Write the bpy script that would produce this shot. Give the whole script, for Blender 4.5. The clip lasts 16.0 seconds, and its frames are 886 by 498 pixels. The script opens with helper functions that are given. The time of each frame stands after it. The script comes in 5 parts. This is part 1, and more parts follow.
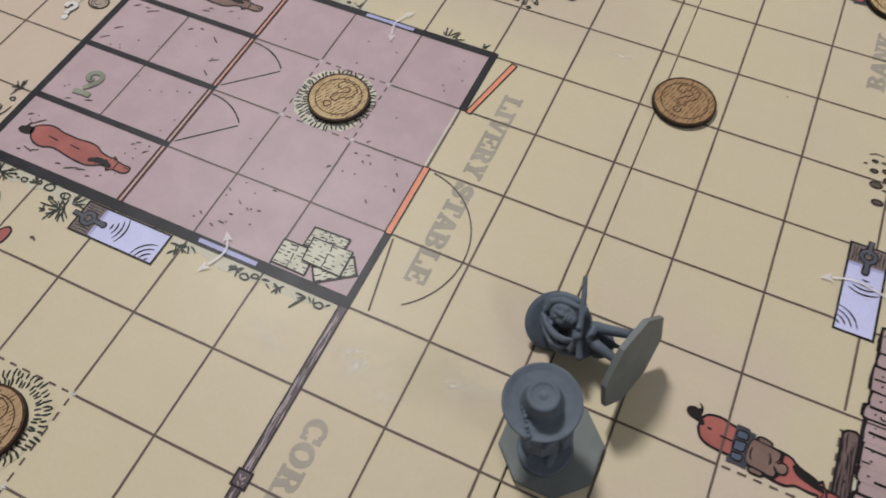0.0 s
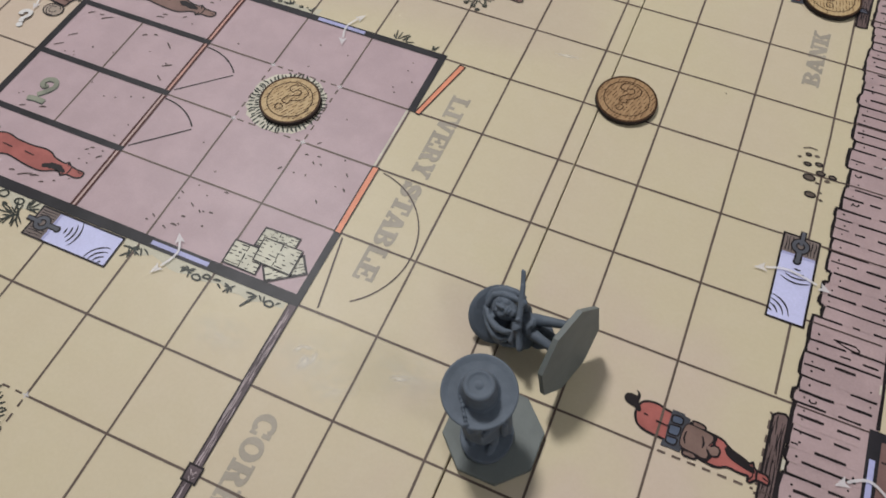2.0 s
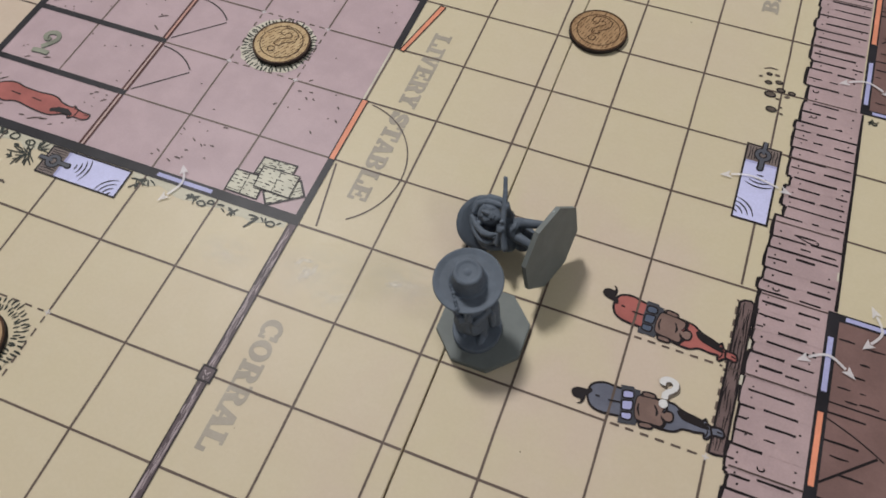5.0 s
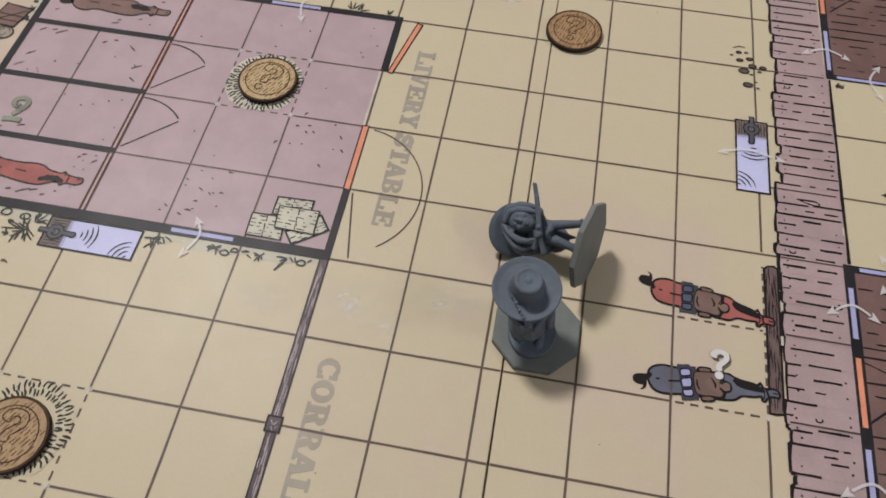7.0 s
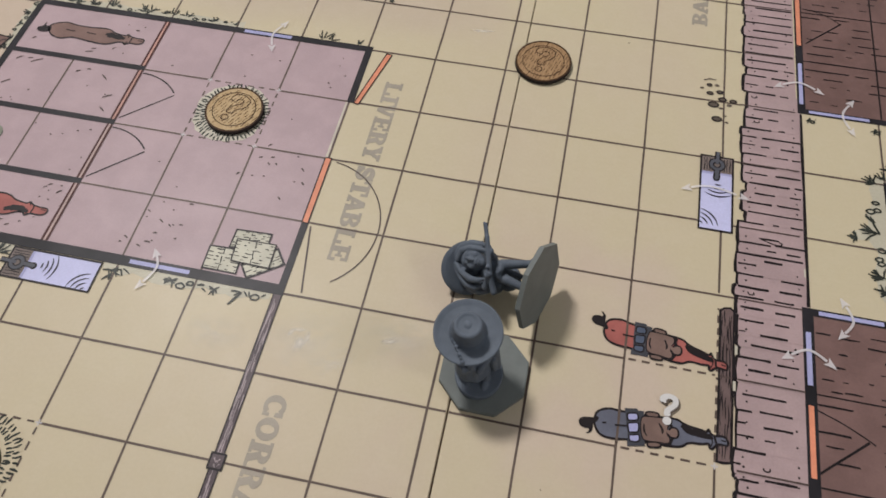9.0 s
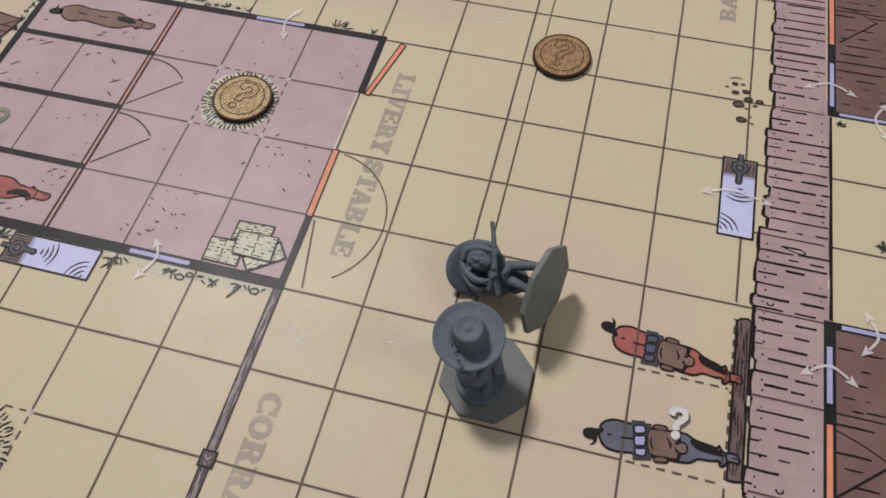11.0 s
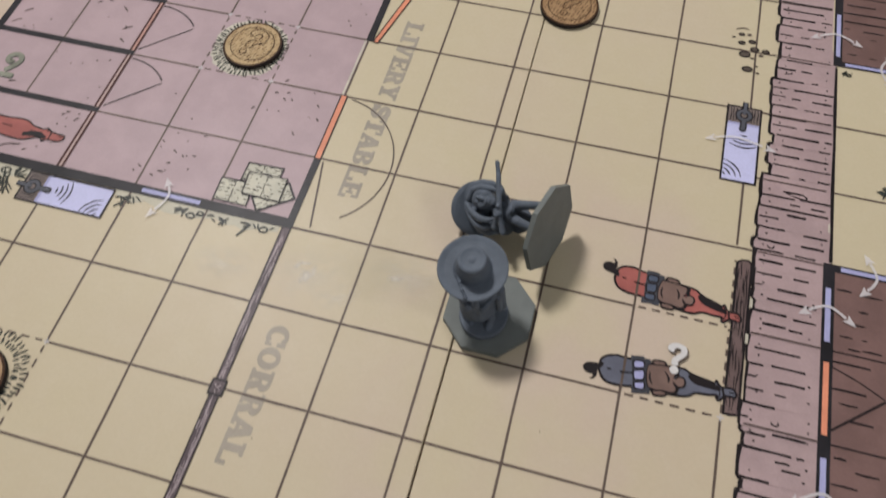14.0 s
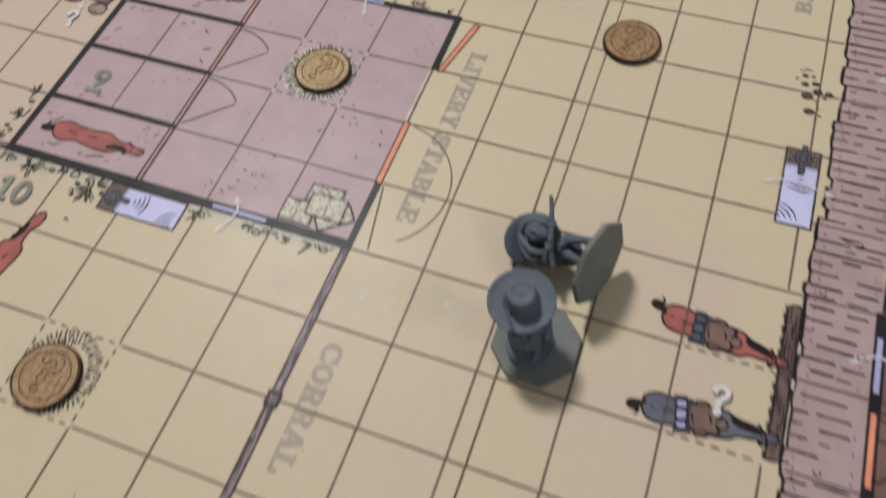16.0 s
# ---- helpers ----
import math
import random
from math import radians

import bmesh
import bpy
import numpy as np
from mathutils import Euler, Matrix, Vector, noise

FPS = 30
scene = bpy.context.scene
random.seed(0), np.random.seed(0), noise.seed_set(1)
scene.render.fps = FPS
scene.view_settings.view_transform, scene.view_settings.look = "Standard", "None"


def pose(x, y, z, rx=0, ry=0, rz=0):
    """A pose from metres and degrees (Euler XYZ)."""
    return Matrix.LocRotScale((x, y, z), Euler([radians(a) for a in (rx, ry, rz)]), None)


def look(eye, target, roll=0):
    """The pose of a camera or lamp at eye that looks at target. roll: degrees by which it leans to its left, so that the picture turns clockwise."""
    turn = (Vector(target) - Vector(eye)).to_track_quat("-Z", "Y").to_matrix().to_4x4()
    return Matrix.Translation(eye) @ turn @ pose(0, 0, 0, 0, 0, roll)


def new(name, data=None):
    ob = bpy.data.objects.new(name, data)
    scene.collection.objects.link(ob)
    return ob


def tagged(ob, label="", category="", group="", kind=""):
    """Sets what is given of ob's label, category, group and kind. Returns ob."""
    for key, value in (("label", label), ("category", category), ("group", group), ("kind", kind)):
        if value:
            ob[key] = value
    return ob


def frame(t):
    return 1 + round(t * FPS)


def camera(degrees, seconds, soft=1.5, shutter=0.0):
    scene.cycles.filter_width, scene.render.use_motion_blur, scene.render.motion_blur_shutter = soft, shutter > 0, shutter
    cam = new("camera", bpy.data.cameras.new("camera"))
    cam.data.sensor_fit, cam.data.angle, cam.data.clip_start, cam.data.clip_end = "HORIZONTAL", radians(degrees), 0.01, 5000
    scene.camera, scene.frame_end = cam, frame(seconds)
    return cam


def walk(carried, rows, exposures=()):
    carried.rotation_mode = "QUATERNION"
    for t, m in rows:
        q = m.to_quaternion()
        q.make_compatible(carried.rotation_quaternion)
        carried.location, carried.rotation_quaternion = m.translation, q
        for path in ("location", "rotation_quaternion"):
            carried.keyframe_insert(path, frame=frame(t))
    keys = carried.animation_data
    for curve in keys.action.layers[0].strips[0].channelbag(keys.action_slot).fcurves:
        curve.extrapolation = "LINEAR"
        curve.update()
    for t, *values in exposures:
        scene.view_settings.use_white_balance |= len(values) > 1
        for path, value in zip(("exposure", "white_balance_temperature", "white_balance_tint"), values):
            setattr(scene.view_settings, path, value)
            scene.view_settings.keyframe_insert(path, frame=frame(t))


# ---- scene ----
cam = camera(61.50, 16.0, soft=1.68, shutter=0.55)
ROWS = [
    (0, 0.06386, -0.06927, 0.18027, 30.756, 0.669, 24.933),
    (0.5, 0.06971, -0.06745, 0.18612, 30.898, 0.446, 24.473),
    (1, 0.07159, -0.06412, 0.18586, 30.917, 0.379, 23.979),
    (1.5, 0.07392, -0.06295, 0.18653, 31.037, 0.278, 23.594),
    (2, 0.0751, -0.06835, 0.18468, 30.77, 0.189, 23.41),
    (2.5, 0.07796, -0.0695, 0.18636, 30.353, 0.277, 23.307),
    (3, 0.07641, -0.07109, 0.18605, 29.734, 0.488, 23.219),
    (3.4, 0.0785, -0.0782, 0.1805, 29.16, 0.64, 23.18),
    (3.5, 0.08057, -0.08329, 0.17924, 29.02, 0.67, 23.177),
    (3.6, 0.0826, -0.0881, 0.1793, 29.0, 0.67, 23.16),
    (4, 0.09354, -0.08973, 0.18327, 29.19, 0.66, 23.036),
    (4.2, 0.09313, -0.09023, 0.1851, 29.428, 0.674, 22.951),
    (6.3, 0.06217, -0.09725, 0.18723, 30.789, -0.284, 14.05),
    (6.5, 0.05759, -0.09566, 0.18804, 30.654, -0.712, 12.626),
    (7, 0.05225, -0.10189, 0.1902, 30.705, -0.566, 10.427),
    (7.5, 0.05989, -0.10103, 0.19663, 30.965, -0.34, 9.483),
    (8, 0.0663, -0.09577, 0.19184, 30.833, -0.033, 9.768),
    (8.5, 0.0689, -0.09196, 0.19583, 30.872, 0.291, 10.847),
    (11, 0.07478, -0.08286, 0.18949, 30.36, 1.317, 14.483),
    (11.5, 0.07483, -0.08322, 0.19118, 30.242, 1.282, 14.312),
    (12, 0.07477, -0.08724, 0.19148, 30.101, 1.228, 14.091),
    (12.5, 0.0774, -0.08766, 0.19278, 29.96, 1.218, 13.852),
    (13, 0.0777, -0.08757, 0.19084, 29.793, 1.218, 13.744),
    (13.5, 0.07558, -0.08601, 0.19204, 29.448, 1.307, 14.118),
    (14, 0.07879, -0.09445, 0.18689, 28.985, 1.598, 15.35),
    (14.5, 0.08782, -0.11085, 0.18576, 28.35, 2.221, 17.273),
    (15, 0.08416, -0.12825, 0.19841, 28.361, 3.322, 19.433),
    (15.2, 0.09177, -0.12204, 0.19908, 28.704, 3.46, 19.892),
    (15.5, 0.09447, -0.11731, 0.19496, 28.835, 3.613, 20.272),
    (15.7, 0.0893, -0.1109, 0.19515, 29.095, 3.711, 20.234),
    (16, 0.07924, -0.09246, 0.19586, 29.764, 3.824, 19.992),
]
walk(cam, [(t, pose(x, y, z, rx, ry, rz)) for t, x, y, z, rx, ry, rz in ROWS],
     [(0, 0.02, 6410, 9.5), (4.2, 0.02, 6410, 9.5), (6.3, 0.02, 6590, 11.5), (16, 0.02, 6590, 11.5)])

# ---- light ----
U = 0.0254  # one printed square, an inch
scene.view_settings.exposure = 0.0


def area_lamp(name, place, aim, size, watts, colour):
    data = bpy.data.lights.new(name, "AREA")
    data.shape, data.size, data.energy, data.color = "DISK", size, watts, colour
    ob = new(name, data)
    ob.matrix_world = look(place, aim)
    return ob


area_lamp("ceiling_light", (-0.99, 0.965, 2.20), (0.05, 0.01, 0), 0.38, 53.0, (0.992, 0.977, 0.972))
area_lamp("side_light", (1.90, -0.25, 1.52), (0.05, 0.01, 0), 0.40, 8.3, (0.988, 0.980, 0.985))

world = bpy.data.worlds.new("room_air")
world.use_nodes = True
world.node_tree.nodes["Background"].inputs[0].default_value = (0.9, 0.95, 1.0, 1)
world.node_tree.nodes["Background"].inputs[1].default_value = 0.2
scene.world = world


# ---- materials ----
def nodes_of(name):
    mat = bpy.data.materials.new(name)
    mat.use_nodes = True
    tree = mat.node_tree
    return mat, tree, tree.nodes["Principled BSDF"]


def noise_node(tree, scale, detail=4.0, rough=0.6):
    coord = tree.nodes.new("ShaderNodeTexCoord")
    node = tree.nodes.new("ShaderNodeTexNoise")
    node.inputs["Scale"].default_value = scale
    node.inputs["Detail"].default_value = detail
    node.inputs["Roughness"].default_value = rough
    tree.links.new(coord.outputs["Object"], node.inputs["Vector"])
    return node


def blend(tree, factor, a, b, mode="MIX"):
    """Mix two colours (sockets or tuples); factor is a socket or a number."""
    node = tree.nodes.new("ShaderNodeMix")
    node.data_type, node.blend_type = "RGBA", mode
    for socket, value in ((node.inputs[0], factor), (node.inputs[6], a), (node.inputs[7], b)):
        if isinstance(value, bpy.types.NodeSocket):
            tree.links.new(value, socket)
        elif isinstance(value, (int, float)):
            socket.default_value = value
        else:
            socket.default_value = (*value, 1)
    return node.outputs[2]


def ramp(tree, value, low, high):
    node = tree.nodes.new("ShaderNodeMapRange")
    node.inputs["From Min"].default_value, node.inputs["From Max"].default_value = low, high
    node.interpolation_type = "SMOOTHSTEP"
    tree.links.new(value, node.inputs["Value"])
    return node.outputs["Result"]


def relief(tree, shader, height, strength, distance):
    node = tree.nodes.new("ShaderNodeBump")
    node.inputs["Strength"].default_value, node.inputs["Distance"].default_value = strength, distance
    tree.links.new(height, node.inputs["Height"])
    tree.links.new(node.outputs["Normal"], shader.inputs["Normal"])


GLOSS = 0.38  # the laminate over the whole print


def laminate(tree, shader):
    """The mat's satin film: one gloss over every ink, slightly uneven."""
    smear = noise_node(tree, 45, 3)
    node = tree.nodes.new("ShaderNodeMapRange")
    node.inputs["To Min"].default_value, node.inputs["To Max"].default_value = GLOSS - 0.06, GLOSS + 0.10
    tree.links.new(smear.outputs["Fac"], node.inputs["Value"])
    tree.links.new(node.outputs["Result"], shader.inputs["Roughness"])
    shader.inputs["Specular IOR Level"].default_value = 0.12
    wave = noise_node(tree, 26, 2)
    relief(tree, shader, wave.outputs["Fac"], 0.12, 0.002)


INKS = {}


def ink(name, colour, wash=0.10, grain=0.08):
    """A printed colour: an uneven wash and a fine grain under the laminate."""
    if name in INKS:
        return INKS[name]
    mat, tree, shader = nodes_of(name)
    broad = ramp(tree, noise_node(tree, 70, 3).outputs["Fac"], 0.35, 0.68)
    fine = ramp(tree, noise_node(tree, 1500, 3).outputs["Fac"], 0.3, 0.72)
    darker = tuple(c * (1 - wash) for c in colour)
    lighter = tuple(min(1, c * (1 + wash)) for c in colour)
    base = blend(tree, broad, darker, lighter)
    base = blend(tree, fine, blend(tree, grain, base, (0.02, 0.02, 0.02)), base)
    tree.links.new(base, shader.inputs["Base Color"])
    laminate(tree, shader)
    INKS[name] = mat
    return mat


def paper_ink():
    """The sand colour of the printed ground: tan with yellower washes beside the buildings."""
    mat, tree, shader = nodes_of("sand_print")
    coord = tree.nodes.new("ShaderNodeTexCoord")
    split = tree.nodes.new("ShaderNodeSeparateXYZ")
    tree.links.new(coord.outputs["Object"], split.inputs["Vector"])
    cloud = noise_node(tree, 22, 3, 0.5)
    wobble = tree.nodes.new("ShaderNodeMath")
    wobble.operation = "MULTIPLY_ADD"
    wobble.inputs[1].default_value = 0.05
    tree.links.new(cloud.outputs["Fac"], wobble.inputs[0])
    tree.links.new(split.outputs["X"], wobble.inputs[2])
    tan, yellow, rose = (0.526, 0.425, 0.335), (0.531, 0.457, 0.310), (0.505, 0.388, 0.318)
    side = ramp(tree, wobble.outputs[0], 4.0 * U + 0.025, 5.2 * U + 0.025)
    base = blend(tree, ramp(tree, cloud.outputs["Fac"], 0.36, 0.64), tan, yellow)
    base = blend(tree, side, base, yellow)
    near = ramp(tree, wobble.outputs[0], 1.9 * U + 0.025, 0.9 * U + 0.025)
    base = blend(tree, blend(tree, near, (0, 0, 0), (0.8, 0.8, 0.8)), base, yellow)
    pool = ramp(tree, noise_node(tree, 11, 2).outputs["Fac"], 0.5, 0.7)
    base = blend(tree, blend(tree, pool, (0, 0, 0), (0.3, 0.3, 0.3)), base, rose)
    tint = tree.nodes.new("ShaderNodeMath")
    tint.operation = "MULTIPLY_ADD"
    tint.inputs[1].default_value = 0.03
    tree.links.new(cloud.outputs["Fac"], tint.inputs[0])
    tree.links.new(split.outputs["Y"], tint.inputs[2])
    street = ramp(tree, tint.outputs[0], 0.5 * U + 0.015, 1.9 * U + 0.015)
    base = blend(tree, blend(tree, street, (0, 0, 0), (0.65, 0.65, 0.65)), base, yellow)
    south = ramp(tree, tint.outputs[0], -3.95 * U + 0.015, -4.45 * U + 0.015)
    north = ramp(tree, tint.outputs[0], 4.1 * U + 0.015, 4.9 * U + 0.015)
    behind = blend(tree, north, (0, 0, 0), blend(tree, ramp(tree, wobble.outputs[0], 2.6 * U + 0.025, 0.6 * U + 0.025), (0, 0, 0), (0.6, 0.6, 0.6)))
    base = blend(tree, behind, base, (0.470, 0.378, 0.302))
    outer = ramp(tree, wobble.outputs[0], -3.4 * U + 0.025, -5.0 * U + 0.025)
    yard = blend(tree, ramp(tree, wobble.outputs[0], 1.1 * U + 0.025, -0.4 * U + 0.025), (0.25, 0.25, 0.25), (1, 1, 1))
    base = blend(tree, blend(tree, south, (0, 0, 0), yard), base, (0.430, 0.325, 0.270))
    base = blend(tree, blend(tree, outer, (0, 0, 0), (0.7, 0.7, 0.7)), base, rose)
    mottle = ramp(tree, noise_node(tree, 150, 3, 0.65).outputs["Fac"], 0.42, 0.66)
    base = blend(tree, mottle, base, blend(tree, 0.05, base, (0.66, 0.60, 0.50)))
    fine = ramp(tree, noise_node(tree, 900, 4).outputs["Fac"], 0.3, 0.7)
    base = blend(tree, fine, blend(tree, 0.05, base, (0.25, 0.2, 0.14)), base)
    tree.links.new(base, shader.inputs["Base Color"])
    laminate(tree, shader)
    return mat


def rubbed_film(name, most):
    """Pale film for small rubs and wide clouds: uneven, fading out from the middle."""
    mat, tree, shader = nodes_of(name)
    coord = tree.nodes.new("ShaderNodeTexCoord")
    ball = tree.nodes.new("ShaderNodeTexGradient")
    ball.gradient_type = "SPHERICAL"
    tree.links.new(coord.outputs["Object"], ball.inputs["Vector"])
    patch = tree.nodes.new("ShaderNodeTexNoise")
    patch.inputs["Scale"].default_value, patch.inputs["Detail"].default_value = 1.4, 3
    tree.links.new(coord.outputs["Object"], patch.inputs["Vector"])
    times = tree.nodes.new("ShaderNodeMath")
    times.operation = "MULTIPLY"
    tree.links.new(ball.outputs["Fac"], times.inputs[0])
    tree.links.new(ramp(tree, patch.outputs["Fac"], 0.25, 0.65), times.inputs[1])
    thin = tree.nodes.new("ShaderNodeMath")
    thin.operation, thin.inputs[1].default_value = "MULTIPLY", most
    tree.links.new(times.outputs[0], thin.inputs[0])
    tree.links.new(thin.outputs[0], shader.inputs["Alpha"])
    shader.inputs["Base Color"].default_value = (0.74, 0.68, 0.58, 1)
    shader.inputs["Roughness"].default_value = 0.5
    return mat


def plain(name, colour, rough, spread=0.12, scale=60, bump=0.0, distance=0.001, gloss=0.5):
    mat, tree, shader = nodes_of(name)
    cloud = noise_node(tree, scale, 5)
    base = blend(tree, ramp(tree, cloud.outputs["Fac"], 0.3, 0.7), tuple(c * (1 - spread) for c in colour),
                 tuple(min(1, c * (1 + spread)) for c in colour))
    tree.links.new(base, shader.inputs["Base Color"])
    shader.inputs["Roughness"].default_value = rough
    shader.inputs["Specular IOR Level"].default_value = gloss
    if bump:
        relief(tree, shader, noise_node(tree, scale * 12, 4).outputs["Fac"], bump, distance)
    return mat


def token_wood(name, dark, light):
    """Printed wood face of the cardboard tokens, streaked along y."""
    mat, tree, shader = nodes_of(name)
    coord = tree.nodes.new("ShaderNodeTexCoord")
    stretch = tree.nodes.new("ShaderNodeMapping")
    stretch.inputs["Scale"].default_value = (900, 130, 1)
    stretch.inputs["Rotation"].default_value = (0, 0, 0.1)
    tree.links.new(coord.outputs["Object"], stretch.inputs["Vector"])
    streak = tree.nodes.new("ShaderNodeTexNoise")
    streak.inputs["Scale"].default_value, streak.inputs["Detail"].default_value = 1.0, 3
    tree.links.new(stretch.outputs["Vector"], streak.inputs["Vector"])
    base = blend(tree, ramp(tree, streak.outputs["Fac"], 0.35, 0.65), dark, light)
    tree.links.new(base, shader.inputs["Base Color"])
    shader.inputs["Roughness"].default_value = 0.5
    shader.inputs["Specular IOR Level"].default_value = 0.10
    return mat


SAND = paper_ink()
LINE = ink("line_print", (0.118, 0.086, 0.070))
THIN = ink("thin_line_print", (0.085, 0.060, 0.054))
BLACK = ink("black_print", (0.018, 0.014, 0.015))
WALL = ink("wall_print", (0.022, 0.020, 0.023), 0.25)
ROSE = ink("stable_floor_print", (0.418, 0.310, 0.322), 0.05, 0.05)
BROWN = ink("house_floor_print", (0.183, 0.110, 0.098), 0.10)
BANKBROWN = ink("bank_floor_print", (0.166, 0.099, 0.087), 0.10)
DUSTY = ink("boardwalk_print", (0.395, 0.288, 0.284), 0.07)
ORANGE = ink("orange_print", (0.69, 0.262, 0.155))
SALMON = ink("salmon_print", (0.50, 0.275, 0.225))
RUST = ink("rust_line_print", (0.070, 0.022, 0.019))
LILAC = ink("lilac_print", (0.53, 0.53, 0.75), 0.04)
PERI = ink("window_print", (0.37, 0.37, 0.58), 0.05)
RUBBED = rubbed_film("rubbed_film", 1.0)
PALECLOUD = rubbed_film("pale_cloud_film", 0.36)
CREAM = ink("cream_print", (0.54, 0.50, 0.40))
STRAW = ink("straw_print", (0.51, 0.485, 0.385))
SAGE = ink("sage_print", (0.490, 0.455, 0.350), 0.06)
LEAF = ink("leaf_print", (0.036, 0.040, 0.033), 0.3)
FADED = ink("faded_letter_print", (0.352, 0.308, 0.248), 0.06)
GREYTXT = ink("grey_letter_print", (0.335, 0.295, 0.238), 0.08)
NUMBER = ink("green_grey_number_print", (0.235, 0.240, 0.185), 0.22)
SHADE = ink("number_edge_print", (0.085, 0.085, 0.075))
PALE = ink("pale_arrow_print", (0.78, 0.74, 0.74), 0.04)
PALE.node_tree.nodes["Principled BSDF"].inputs["Alpha"].default_value = 0.62  # a thin see-through white
WHITE = ink("white_print", (0.63, 0.61, 0.59), 0.03)
RED = ink("red_shape_print", (0.345, 0.110, 0.094), 0.14)
UMBER = ink("brown_shape_print", (0.210, 0.128, 0.108), 0.14)
SLATE = ink("slate_shape_print", (0.125, 0.130, 0.165), 0.14)
BLUEGREY = ink("blue_grey_print", (0.085, 0.105, 0.150), 0.14)
POST = ink("fence_print", (0.100, 0.074, 0.080), 0.25)
POSTLIGHT = ink("fence_grain_print", (0.35, 0.285, 0.290), 0.2)
RAILWOOD = ink("rail_print", (0.150, 0.103, 0.096), 0.2)
MATGREY = ink("saddle_mat_print", (0.065, 0.066, 0.078), 0.2)
TAN = ink("saddle_leather_print", (0.200, 0.130, 0.108), 0.16)
BLUSH = ink("blush_print", (0.46, 0.33, 0.30), 0.06)
TROUGHEND = ink("trough_plank_print", (0.185, 0.145, 0.130), 0.2)
ROPE = ink("rope_print", (0.36, 0.29, 0.235), 0.15)
PUMP = ink("pump_print", (0.095, 0.098, 0.115), 0.2)
STONE = ink("stone_print", (0.125, 0.098, 0.078), 0.2)
FIGURE = plain("blue_grey_plastic", (0.103, 0.122, 0.149), 0.55, 0.09, 260, 0.35, 0.0004, 0.2)
PLATE = plain("grey_green_plastic", (0.148, 0.161, 0.153), 0.5, 0.07, 160, 0.2, 0.0003, 0.15)
WOODPALE = token_wood("pale_token_wood_print", (0.420, 0.288, 0.145), (0.490, 0.360, 0.198))
WOODMID = token_wood("mid_token_wood_print", (0.325, 0.212, 0.116), (0.395, 0.270, 0.150))
WOODDARK = token_wood("brown_token_wood_print", (0.290, 0.175, 0.088), (0.37, 0.235, 0.122))
CARD = plain("token_edge_black", (0.026, 0.020, 0.018), 0.7, 0.3, 300, gloss=0.2)
TOKENGRAIN = plain("token_grain_print", (0.11, 0.060, 0.030), 0.5, 0.2, 400, gloss=0.10)
TOKENINK = plain("token_line_print", (0.060, 0.030, 0.015), 0.5, 0.2, 400, gloss=0.10)
TABLE = plain("table_wood", (0.18, 0.10, 0.055), 0.4, 0.25, 8, 0.2)
# blue-grey for the unseen walls and ceiling, to cool and dim the bounced light
PAINT = plain("cool_bounce_paint", (0.60, 0.64, 0.68), 0.8, 0.03, 3, 0.1)
BOARDS = plain("room_floor", (0.26, 0.17, 0.10), 0.5, 0.2, 5, 0.1)


# ---- drawing tools ----
def deck(k):
    """Height of print layer k."""
    return k * 0.00004


LOOSE = {"straw", "plank_grain", "grain", "grass_ink", "dashed_outline", "stalk_ink", "board_grain", "cord_ink", "grass_drawing", "speck_dust", "corner_ink", "stone_ink"}


